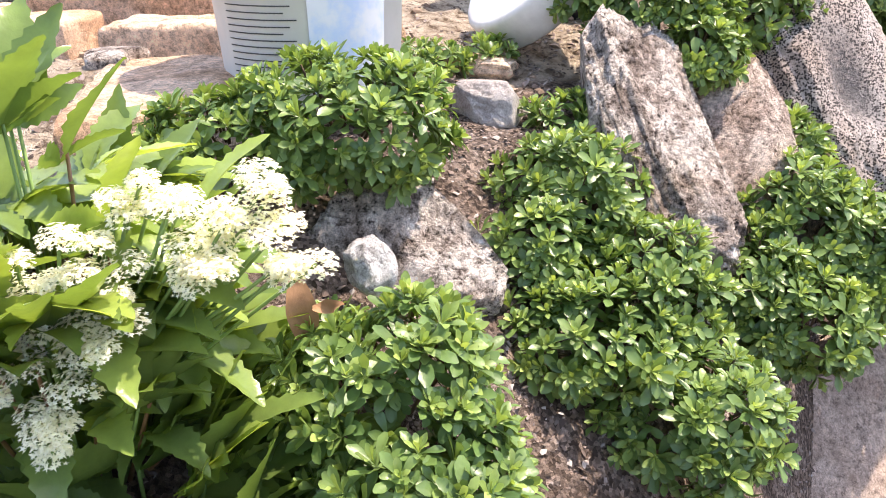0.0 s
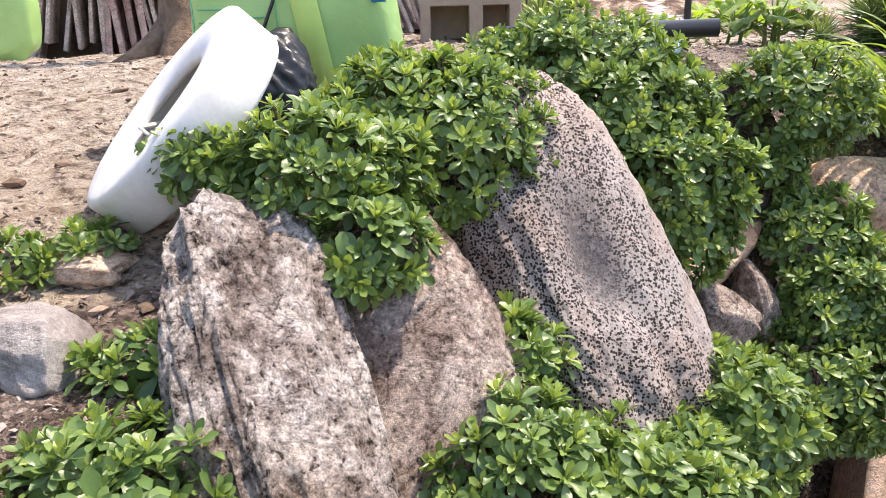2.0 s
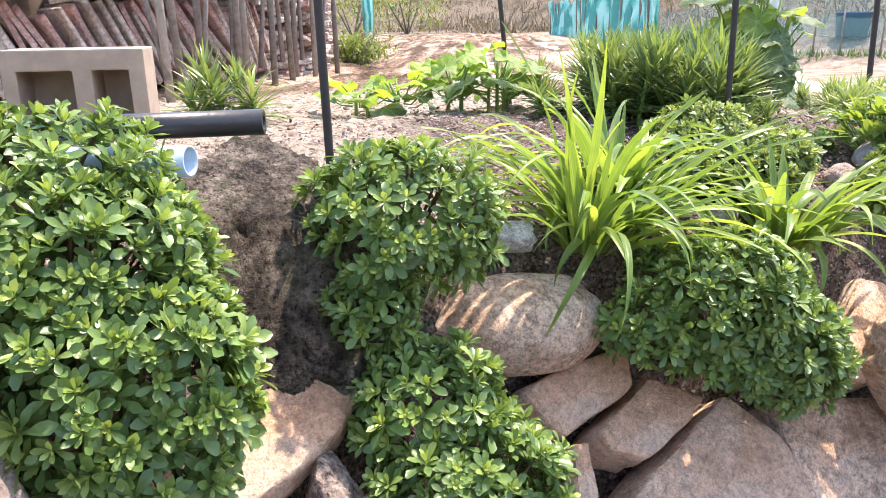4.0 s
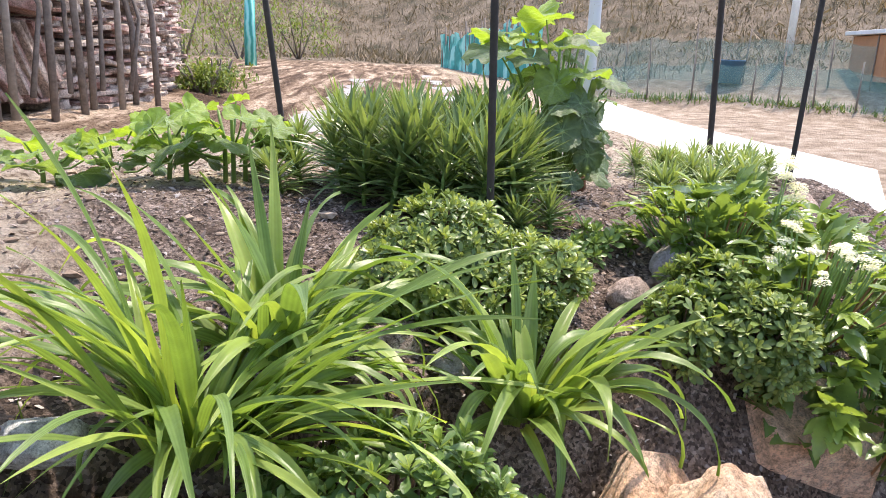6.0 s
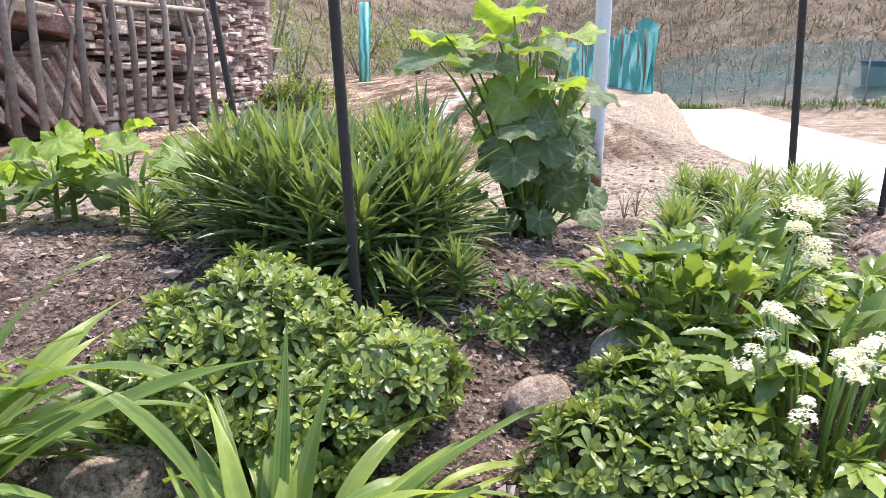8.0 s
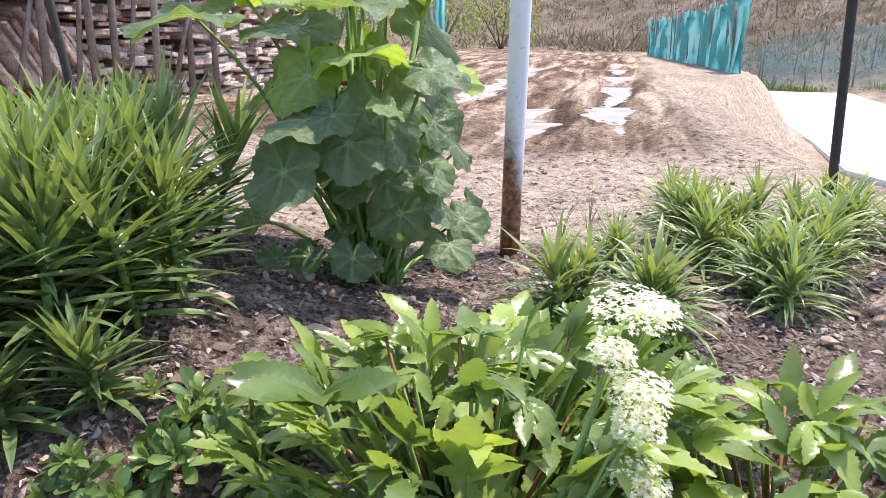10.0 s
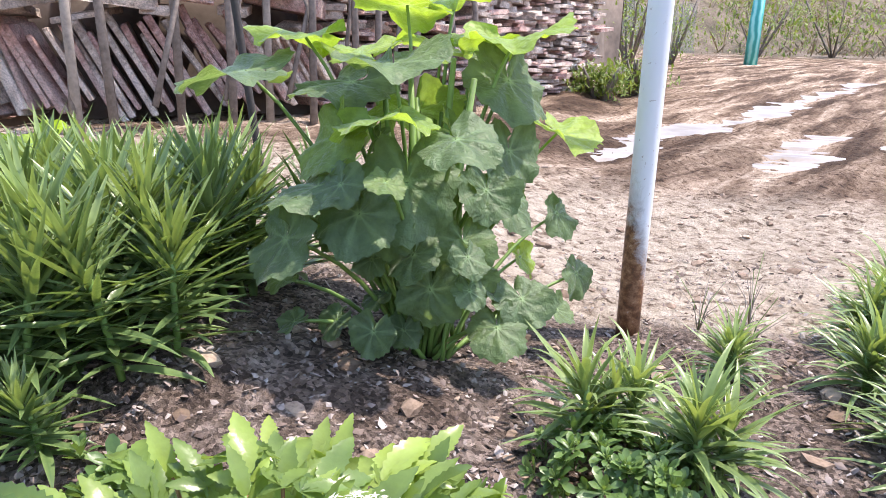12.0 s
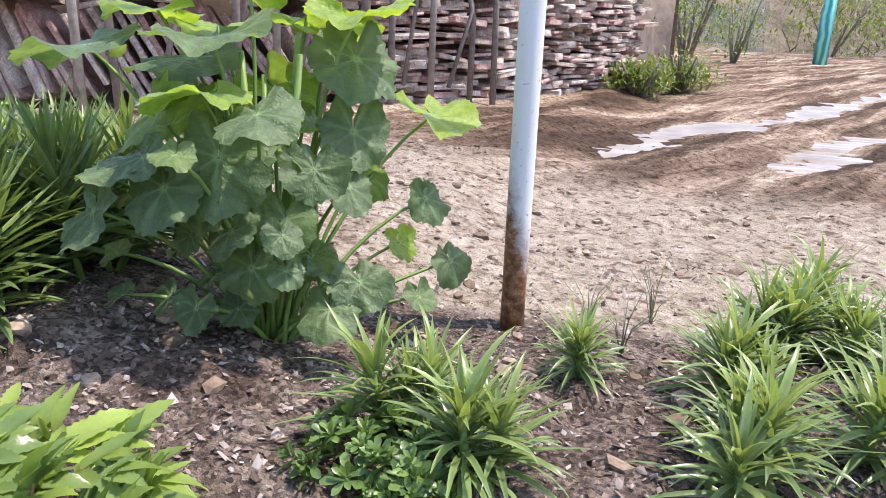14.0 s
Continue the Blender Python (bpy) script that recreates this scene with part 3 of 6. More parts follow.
WG = "rocks of the garden bank"
rock("rock", "tall grey lichen-flecked rock leaning on the bank", (0.45, 1.245, 1.275), (0.56, 0.915, 0.92), 0.185, 0.185, GREY_ROCK, 1.0, group=WG, base=ICO6, boxy=0.68, rough=1.0, facets=5)
rock("rock", "brown weathered rock with a dark hollow", (0.655, 1.285, 1.225), (0.72, 1.045, 0.92), 0.20, 0.14, BROWN_ROCK, 2.0, group=WG, base=ICO6, boxy=0.68, rough=1.0, facets=5)
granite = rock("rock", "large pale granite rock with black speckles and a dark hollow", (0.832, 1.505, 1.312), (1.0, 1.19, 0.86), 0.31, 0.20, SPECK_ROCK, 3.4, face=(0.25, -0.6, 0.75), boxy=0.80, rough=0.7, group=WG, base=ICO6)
co = np.empty(len(granite.data.vertices) * 3)
granite.data.vertices.foreach_get("co", co)
co = co.reshape(-1, 3)
axis = np.array((0.152, -0.355, -0.475))
axis /= np.linalg.norm(axis)
out_ = np.array((0.25, -0.6, 0.75))
out_ -= axis * (out_ @ axis)
out_ /= np.linalg.norm(out_)
side_ = np.cross(axis, out_)
ro = co - (np.array((0.895, 1.335, 1.085)) - np.array(granite.location))
la, lb = ro @ axis, ro @ side_
if side_[0] > 0:
    lb = -lb
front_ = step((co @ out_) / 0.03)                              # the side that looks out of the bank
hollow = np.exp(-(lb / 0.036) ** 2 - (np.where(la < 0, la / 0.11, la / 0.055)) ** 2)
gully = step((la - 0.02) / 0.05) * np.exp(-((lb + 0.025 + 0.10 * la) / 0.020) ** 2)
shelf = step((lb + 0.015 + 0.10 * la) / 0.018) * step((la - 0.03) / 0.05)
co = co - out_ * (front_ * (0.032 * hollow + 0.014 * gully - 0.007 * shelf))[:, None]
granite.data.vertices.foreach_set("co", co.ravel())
# masks for the shader: darker colour in the hollow, fewer specks on one flank
for key, values in (("hollow_tone", np.minimum(0.9, 1.3 * hollow) * front_), ("flank", 0.5 * step((-lb - 0.085 - 0.05 * la) / 0.04))):
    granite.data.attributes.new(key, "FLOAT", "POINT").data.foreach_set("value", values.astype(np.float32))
granite.data.update()
BANK = (0.1, -0.72, 0.68)
flagstone("flat tan slab with a rounded lip", [(1.29, 1.72, 1.085), (1.364, 1.712, 1.08), (1.402, 1.69, 1.062), (1.403, 1.66, 1.042), (1.368, 1.619, 1.019), (1.281, 1.566, 0.995), (1.16, 1.50, 0.965), (1.08, 1.47, 0.965), (1.12, 1.62, 1.05)], (0.1, -0.5, 0.86), 0.06, TAN_ROCK, 4.0, WG)
flagstone("tan wedge stone under the oval boulder", [(1.70, 1.78, 0.928), (1.807, 1.812, 0.947), (1.937, 1.836, 0.952), (1.931, 1.781, 0.895), (1.763, 1.726, 0.861), (1.738, 1.732, 0.871)], BANK, 0.11, TAN_ROCK, 7.0, WG)
flagstone("tan wedge stone beside a dark joint", [(1.82, 1.728, 0.856), (1.963, 1.795, 0.905), (2.068, 1.762, 0.855), (2.015, 1.734, 0.833), (1.90, 1.691, 0.804), (1.832, 1.705, 0.829)], BANK, 0.11, TAN_ROCK, 8.0, WG)
flagstone("broad cracked pinkish slab at the foot of the bank", [(1.826, 1.642, 0.763), (2.009, 1.725, 0.824), (2.114, 1.766, 0.852), (2.205, 1.708, 0.777), (2.217, 1.654, 0.718), (2.17, 1.55, 0.62), (1.80, 1.56, 0.68)], BANK, 0.12, PALE_ROCK, 9.0, WG)
flagstone("small reddish stone chip beside the slab", [(1.759, 1.717, 0.853), (1.806, 1.722, 0.851), (1.781, 1.651, 0.779), (1.747, 1.653, 0.786)], BANK, 0.08, TAN_ROCK, 9.5, WG)
flagstone("angular grey-pink rock under the sedum", [(2.246, 1.718, 0.891), (2.408, 1.775, 0.95), (2.488, 1.845, 1.013), (2.568, 1.83, 0.989), (2.608, 1.773, 0.893), (2.547, 1.721, 0.851), (2.424, 1.708, 0.854)], BANK, 0.14, PINK_ROCK, 10.0, WG)
flagstone("blocky layered tan rock at the foot of the bank", [(2.219, 1.755, 0.828), (2.554, 1.753, 0.775), (2.417, 1.57, 0.60), (2.205, 1.60, 0.66), (2.21, 1.70, 0.77)], BANK, 0.14, PINK_ROCK, 10.6, WG)
rock("rock", "small grey-brown angular rock", (1.16, 1.47, 0.95), (1.30, 1.54, 0.93), 0.12, 0.10, BROWN_ROCK, 5.0, group=WG, boxy=0.55, rough=1.2, base=ICO5, facets=9)
rock("rock", "narrow grey rock wedged in the bank", (1.33, 1.60, 1.00), (1.36, 1.54, 0.84), 0.07, 0.07, BROWN_ROCK, 5.7, group=WG, boxy=0.6, base=ICO5, facets=8)
rock("rock", "smooth oval pinkish-grey boulder", (1.575, 1.84, 1.035), (1.87, 1.83, 1.015), 0.165, 0.17, PINK_ROCK, 6.0, face=(0.3, -0.6, 0.6), boxy=0.9, rough=0.38, group=WG, base=ICO5)
rock("rock", "large layered grey rock", (2.47, 1.72, 1.00), (2.60, 1.58, 0.66), 0.27, 0.20, PINK_ROCK, 11.0, face=(0.2, -0.6, 0.75), boxy=0.6, rough=0.9, group=WG, base=ICO5, facets=8)
rock("rock", "dark mossy rock under the pipes", (1.21, 1.92, 1.32), (1.41, 1.74, 1.00), 0.31, 0.21, MOSS_ROCK, 12.0, face=(0.3, -0.6, 0.5), group=WG, base=ICO6, boxy=0.62, rough=1.6, facets=5)
flagstone("pinkish slab standing at the foot of the bank", [(1.30, 1.298, 0.69), (1.16, 1.267, 0.709), (0.99, 1.193, 0.693), (0.845, 1.096, 0.64), (0.745, 1.03, 0.605), (0.80, 0.93, 0.47), (1.0, 0.94, 0.40), (1.19, 1.06, 0.47), (1.25, 1.19, 0.58)], (0.25, -0.72, 0.64), 0.16, DUSKY_ROCK, 13.0, WG)
rock("rock", "broad pinkish slab leaning at the path", (1.56, 1.37, 0.13), (1.83, 1.61, 0.62), 0.46, 0.20, PALE_ROCK, 14.0, face=(0.45, -0.45, 0.78), boxy=0.5, rough=0.5, group=WG, base=ICO5, facets=6)
rock("rock", "small brown stone between two slabs", (1.40, 1.30, 0.16), (1.45, 1.34, 0.42), 0.10, 0.10, BROWN_ROCK, 15.0, group=WG)
rock("rock", "rounded grey stone in the gravel", (0.225, 1.165, 1.175), (0.335, 1.11, 1.14), 0.105, 0.10, BLUE_ROCK, 16.0, boxy=0.8, rough=1.0, group=WG, base=ICO5, facets=5)
rock("rock", "grey rock with a bluish-white patch", (0.04, 0.83, 1.08), (0.27, 0.81, 0.98), 0.20, 0.13, GREY_ROCK, 17.0, group=WG, base=ICO6, boxy=0.6, rough=1.2, facets=9)
rock("rock", "bluish-white stone set in the bank", (0.115, 0.725, 1.12), (0.13, 0.70, 1.065), 0.05, 0.055, WHITE_ROCK, 17.6, boxy=0.9, group=WG)
rock("rock", "brown earthy rock in the bank", (-0.10, 0.78, 1.06), (0.06, 0.76, 0.98), 0.12, 0.12, BROWN_ROCK, 18.0, group=WG)
rock("rock", "pale flat stone beside the tyre", (0.205, 1.335, 1.188), (0.335, 1.305, 1.182), 0.10, 0.042, PINK_ROCK, 19.0, face=(0, 0, 1), boxy=0.7, group=WG, base=ICO5, facets=6)
rock("rock", "pale squared stone beside the bucket", (0.02, 1.435, 1.215), (0.145, 1.425, 1.21), 0.11, 0.085, PINK_ROCK, 20.0, face=(0, 0, 1), boxy=0.5, rough=0.7, group=WG, base=ICO5, facets=8)
rock("rock", "white weathered stone below the strap leaves", (1.68, 1.90, 1.165), (1.76, 1.87, 1.17), 0.05, 0.06, WHITE_ROCK, 21.0, group=WG)
rock("rock", "small pinkish stone on the soil", (2.60, 2.05, 1.165), (2.69, 2.07, 1.165), 0.06, 0.055, DUSKY_ROCK, 22.0, boxy=0.85, rough=0.45, group=WG, base=ICO5)
rock("rock", "dark brown stone half buried under the strap leaves", (2.09, 2.03, 1.15), (2.23, 2.02, 1.14), 0.085, 0.075, BROWN_ROCK, 26.0, face=(0, -0.4, 0.9), boxy=0.65, group=WG, base=ICO5, facets=6)
rock("rock", "small grey stone under the strap leaves", (2.205, 1.985, 1.135), (2.27, 1.96, 1.13), 0.055, 0.05, BLUE_ROCK, 27.0, boxy=0.7, group=WG, facets=5)
rock("rock", "small grey stone between the strap clumps", (2.31, 1.985, 1.135), (2.35, 1.945, 1.13), 0.05, 0.05, BLUE_ROCK, 28.0, boxy=0.7, group=WG, facets=5)
rock("rock", "pale brown streaked rock at the bank's lip", (2.72, 1.855, 1.00), (3.02, 1.81, 0.945), 0.26, 0.15, PINK_ROCK, 29.0, face=BANK, boxy=0.6, group=WG, base=ICO5, facets=7)
rock("rock", "smooth blue-grey stone on the soil", (2.75, 2.08, 1.185), (2.88, 2.16, 1.195), 0.085, 0.085, BLUE_ROCK, 23.0, boxy=0.9, rough=0.5, group=WG)
rock("rock", "whitish stone half buried in soil", (2.36, 2.12, 1.245), (2.46, 2.06, 1.225), 0.055, 0.06, WHITE_ROCK, 24.0, boxy=0.85, group=WG)
rock("rock", "pale stone beside the iron stake", (3.62, 2.52, 1.16), (3.80, 2.58, 1.17), 0.08, 0.08, DUSKY_ROCK, 25.0, group=WG, base=ICO5, facets=6)
# stone slabs of the low steps behind the bucket
SG = "stones of the low steps"
for i, (label, x0, x1, y0, y1, z0, z1, tone) in enumerate([
        ("thick flat pale stone slab of the low steps", -0.375, -0.13, 1.285, 1.43, 1.19, 1.262, PINK_ROCK), ("long pale stone slab on the upper step", -0.60, -0.20, 1.47, 1.66, 1.22, 1.325, PINK_ROCK),
        ("blocky tan stone of the upper step", -0.19, -0.02, 1.45, 1.60, 1.22, 1.325, TAN_ROCK), ("long pale stone slab on the top step", -0.85, -0.15, 1.72, 1.95, 1.30, 1.40, PALE_ROCK),
        ("rounded tan stone beside the steps", -0.53, -0.42, 1.27, 1.38, 1.19, 1.275, TAN_ROCK), ("small worn stone before the steps", -0.375, -0.29, 1.17, 1.25, 1.19, 1.235, GREY_ROCK),
        ("pale flat stone beside the steps", -0.80, -0.58, 1.40, 1.60, 1.20, 1.27, PINK_ROCK)]):
    g = np.random.default_rng(300 + i)
    ring_ = [(x0, y0), ((x0 + x1) / 2, y0), (x1, y0), (x1, (y0 + y1) / 2), (x1, y1), ((x0 + x1) / 2, y1), (x0, y1), (x0, (y0 + y1) / 2)]
    flagstone(label, [(x + g.normal(0, 0.012), y + g.normal(0, 0.012), z1) for x, y in ring_], (0, -0.05, 1), z1 - z0, tone, 30.0 + i, SG)
flagstone("broad flat pale slab lying before the steps", [(-0.235, 0.80, 1.222), (-0.16, 0.875, 1.222), (-0.09, 1.05, 1.222), (-0.12, 1.20, 1.222), (-0.20, 1.25, 1.222), (-0.335, 1.215, 1.222), (-0.29, 0.98, 1.222)], (0, 0, 1), 0.04, PINK_ROCK, 39.0, SG)

# loose chips of stone and bark on the garden soil
v2, f2 = ico(1)
N_CHIP = 118000
cx, cy = rng.uniform(-0.5, 4.2, N_CHIP), rng.uniform(0.5, 3.5, N_CHIP)
ce = cy - np.interp(cx, EDGE[:, 0], EDGE[:, 1])
keep = (ce > -0.42) & ~((cx < 0.9) & (ce > 0.5) & (rng.random(N_CHIP) < 0.85)) & (rng.random(N_CHIP) > 0.75 * step((cy - 2.55) / 0.5)) & (rng.random(N_CHIP) > 0.6 * step((2.0 - cx) / 0.35) * step((cy - 2.02) / 0.15))
cx, cy = cx[keep], cy[keep]
cz = height(cx, cy)
cs = 0.0014 + 0.0046 * rng.random(len(cx)) ** 2.4
ct = rng.uniform(0, 6.283, len(cx))
tilt_x, tilt_y = rng.normal(0, 0.45, len(cx)), rng.normal(0, 0.45, len(cx))
OCT = np.array([(1.0, 0.55, 0.05), (-0.5, 0.85, 0), (-1.15, -0.4, 0.05), (0.55, -0.8, -0.05), (0.1, 0, 0.36), (0, 0, -0.4)])
OF = [(0, 1, 4), (1, 2, 4), (2, 3, 4), (3, 0, 4), (1, 0, 5), (2, 1, 5), (3, 2, 5), (0, 3, 5)]
q = OCT[None] * cs[:, None, None] * rng.uniform(0.5, 1.4, (len(cx), 6, 3))
q = np.stack([q[..., 0] * np.cos(ct)[:, None] - q[..., 1] * np.sin(ct)[:, None], q[..., 0] * np.sin(ct)[:, None] + q[..., 1] * np.cos(ct)[:, None], q[..., 2]], -1)
q[..., 2] += q[..., 0] * tilt_x[:, None] + q[..., 1] * tilt_y[:, None]
q += np.stack([cx, cy, cz + cs * 0.35], -1)[:, None, :]
m = Mesh()
m.add(q.reshape(-1, 3), [(a + 6 * k, b + 6 * k, c_ + 6 * k) for k in range(len(cx)) for a, b, c_ in OF])
PEB, nt, p = mat("gravel_chips")
geo = nt.nodes.new("ShaderNodeNewGeometry")
c = ramp(nt, geo.outputs["Random Per Island"], [(0.0, (0.055, 0.038, 0.031)), (0.34, (0.165, 0.118, 0.098)), (0.66, (0.285, 0.228, 0.204)), (0.93, (0.35, 0.30, 0.275)), (1.0, (0.44, 0.395, 0.375))])
nt.links.new(c, p.inputs["Base Color"])
p.inputs["Roughness"].default_value = 0.9
gravel = part("gravel", m, PEB, smooth=False)
tagged(gravel, "small stones, clods and bark chips scattered over the soil", "gravel", kind="stuff")


# crumbly earth clods lying on soil and sand
m = Mesh()
for _ in range(5200):
    x, y = rng.uniform(-0.5, 4.8), rng.uniform(1.2, 4.4)
    e = y - float(np.interp(x, EDGE[:, 0], EDGE[:, 1]))
    if e < 0.06 or x > float(np.interp(y, RIM[:, 0], RIM[:, 1])):
        continue
    sz = 0.003 + 0.013 * rng.random() ** 5
    q = v2 * (0.55 + 0.8 * rng.random((len(v2), 1))) * sz * np.array([1.3, 0.9, 0.6])
    an = rng.uniform(0, 6.28)
    q = q @ np.array([[math.cos(an), -math.sin(an), 0], [math.sin(an), math.cos(an), 0], [0, 0, 1]])
    m.add(q + (x, y, gz(x, y) + sz * 0.1), f2)
CLOD, nt, p = mat("earth_clods")
geo = nt.nodes.new("ShaderNodeNewGeometry")
c = ramp(nt, geo.outputs["Random Per Island"], [(0.0, (0.12, 0.08, 0.055)), (0.5, (0.24, 0.17, 0.125)), (1.0, (0.40, 0.31, 0.24))])
c = mix(nt, 0.6, c, ramp(nt, noise_out(nt, 160, 5), [(0.35, (0.5, 0.46, 0.43)), (0.6, (1.2, 1.2, 1.2))]), "MULTIPLY")
nt.links.new(c, p.inputs["Base Color"])
p.inputs["Roughness"].default_value = 0.95
tagged(part("clods", m, CLOD, smooth=False), "crumbly brown earth clods scattered over soil and sand", "clods", kind="stuff")


# ---- foliage pieces ----
def strip_leaf(length, width, segs, outline, bend=0.0, fold=0.2, curl=0.0, teeth=0.0, wave=0.0, seed=0.0):
    """A leaf along +y in its own axes, up +z: three points across, segs along."""
    v = []
    ang, pos = 0.0, np.array([0.0, 0.0])
    for i in range(segs + 1):
        t = i / segs
        w = width / 2 * outline(t)
        if teeth and 0 < i < segs:
            w *= 1 + teeth * (1 if i % 2 else -1)
        d = np.array([math.cos(ang), math.sin(ang)])
        n = np.array([-d[1], d[0]])
        wob = wave * math.sin(t * 9 + seed) * width
        for sx_ in (-1, 0, 1):
            lift = abs(sx_) * w * fold + (wob * sx_)
            c2 = pos + n * lift
            v.append((sx_ * w, c2[0], c2[1]))
        pos = pos + d * (length / segs)
        ang -= bend / segs * (1 + curl * t)
    f = []
    for i in range(segs):
        a = i * 3
        f += [(a, a + 1, a + 4, a + 3), (a + 1, a + 2, a + 5, a + 4)]
    return np.array(v), f


def spoon(t):
    """Narrow at the foot, broad and blunt at the tip."""
    return float(np.interp(t, (0, 0.2, 0.4, 0.6, 0.8, 1.0), (0.20, 0.30, 0.58, 0.92, 1.0, 0.30)))


def lance(t):
    return max(0.03, math.sin(math.pi * (t * 0.9 + 0.08)) ** 0.8) if t < 1 else 0.02


def strap(t):
    return (0.55 + 0.45 * math.sin(math.pi * min(1, t * 1.1 + 0.1))) * (1 - t ** 5) + 0.01


SPOONS = [strip_leaf(1.06, 0.385, 5, spoon, bend=b, fold=0.34, wave=0.05, seed=b * 7) for b in (-0.25, 0.3, 0.8)]


def place(v, at, d, up, scale, roll=0.0):
    """Turns a leaf made along +y so that it runs along d with its face towards up."""
    r, u, d = frame_of(d, up)
    if roll:
        r, u = math.cos(roll) * r + math.sin(roll) * u, -math.sin(roll) * r + math.cos(roll) * u
    return np.asarray(at) + scale * (v[:, :1] * -r + v[:, 1:2] * d + v[:, 2:] * u)


def rosette(m, at, axis, size, g, leaves=11, young=0.0):
    r, u, d = frame_of(axis, (0.31, 0.2, 0.9))
    ph = g.uniform(0, 6.28)
    for k in range(leaves):
        t = k / (leaves - 1)
        a = ph + k * 2.4
        el = 0.20 + 1.15 * t + g.uniform(-0.2, 0.2)
        out = math.cos(a) * r + math.sin(a) * u
        way = math.cos(el) * out + math.sin(el) * d
        ln = size * (1.0 - 0.5 * t) * g.uniform(0.85, 1.15)
        v, f = SPOONS[g.integers(3)]
        m.add(place(v, np.asarray(at) + d * size * 0.25 * (t - 0.5), way, d, ln), f, young=min(1.0, max(0.0, (t - 0.35) * 1.4) * young))


def sedum(label, blobs, seed, size=0.0265, dens=1.05, material=None, young=1.0):
    """A cushion of fleshy rosettes over low domes (x, y, z, radius, half height)."""
    g = np.random.default_rng(seed)
    o = np.array((blobs[0][0], blobs[0][1], gz(blobs[0][0], blobs[0][1])))
    top = thing("sedum_clump", label, "plant", o, "sedum clumps on the bank")
    fol, stems = Mesh(), Mesh()
    C = np.array([b[:3] for b in blobs])
    S = np.array([(b[3], b[3] * 0.85, b[4]) for b in blobs])
    for c, s in zip(C, S):
        area = 4 * math.pi * (((s[0] * s[1]) ** 1.6 + (s[0] * s[2]) ** 1.6 + (s[1] * s[2]) ** 1.6) / 3) ** (1 / 1.6)
        for _ in range(int(dens * area / (size * size * 0.62))):
            d = g.normal(0, 1, 3)
            d /= np.linalg.norm(d)
            if d @ np.array([0.25, -0.5, 0.8]) < -0.45:
                continue
            bumpy = 1 + 0.10 * math.sin(5 * d[0] + seed) + 0.08 * math.sin(7 * d[1] + 9 * d[2] + 2 * seed) + g.normal(0, 0.04)
            layer = 1.0 if g.random() < 0.66 else g.uniform(0.62, 0.92)
            tip = c + s * d * bumpy * layer
            if tip[2] < gz(tip[0], tip[1]) - 0.005:
                continue
            if layer == 1.0 and (np.sum(((tip - C) / S) ** 2, axis=1) < 0.72).any():
                continue
            n = d / s
            n /= np.linalg.norm(n)
            ax = 0.95 * n + np.array([0, 0, 0.5]) + g.normal(0, 0.18, 3)
            # inner rosettes lose their pale tone: shade of the gaps put into leaf colour
            rosette(fol, tip - o, ax, size * g.uniform(0.8, 1.3), g, 12, young * g.uniform(0.3, 1.2) * layer ** 3)
            if g.random() < 0.2:
                ax = ax / np.linalg.norm(ax)
                root = c + (tip - c) * 0.55 - np.array([0, 0, 0.3 * s[2]])
                tube(stems, [root - o, (root + tip) / 2 - o - ax * 0.006, tip - o], [0.0022, 0.002, 0.0015], 4, False)
    tagged(part("foliage", fol, material or SEDUM, top), kind="stuff")
    tagged(part("stem_mass", stems, TWIG, top), kind="stuff")
    return top


sedum("dense sedum cushion beside the paint bucket", [(0.083, 0.882, 1.20, 0.120, 0.080), (-0.057, 0.859, 1.195, 0.080, 0.045)], 11)
sedum("dense sedum cushion low on the bank", [(0.15, 0.561, 1.035, 0.098, 0.085), (0.186, 0.477, 0.99, 0.085, 0.07), (0.079, 0.585, 1.03, 0.055, 0.05), (0.20, 0.40, 0.93, 0.09, 0.07)], 12)
sedum("tall sedum cushion spilling down the bank", [(0.376, 0.972, 1.06, 0.110, 0.095), (0.314, 0.873, 1.01, 0.08, 0.08), (0.46, 0.867, 0.965, 0.115, 0.095), (0.384, 1.10, 1.13, 0.05, 0.045), (0.385, 0.792, 0.955, 0.125, 0.07), (0.50, 0.74, 0.87, 0.12, 0.08)], 13)
sedum("sedum cushion between the leaning rocks", [(0.762, 1.071, 0.965, 0.11, 0.105), (0.888, 1.056, 0.915, 0.113, 0.097), (0.67, 0.98, 0.895, 0.095, 0.095), (0.787, 1.196, 1.06, 0.055, 0.055), (1.113, 1.225, 0.895, 0.105, 0.10), (0.746, 0.952, 0.865, 0.095, 0.08), (0.99, 1.13, 0.88, 0.10, 0.09)], 14)
sedum("sedum cushion crowning the tall rock", [(0.566, 1.29, 1.275, 0.118, 0.09), (0.752, 1.412, 1.275, 0.12, 0.105), (0.612, 1.197, 1.225, 0.075, 0.05), (0.435, 1.32, 1.305, 0.055, 0.035), (0.68, 1.44, 1.325, 0.10, 0.07), (0.80, 1.47, 1.315, 0.085, 0.07)], 15)
sedum("sedum cushion hanging over the tan slab", [(1.033, 1.682, 1.335, 0.140, 0.105), (1.08, 1.60, 1.265, 0.135, 0.11), (1.14, 1.58, 1.21, 0.09, 0.09), (1.126, 1.521, 1.17, 0.118, 0.115), (1.145, 1.475, 1.095, 0.068, 0.07), (0.907, 1.725, 1.365, 0.075, 0.04)], 16)
sedum("rounded sedum cushion at the bank's edge", [(1.495, 1.754, 1.255, 0.125, 0.105), (1.432, 1.697, 1.145, 0.055, 0.045)], 17)
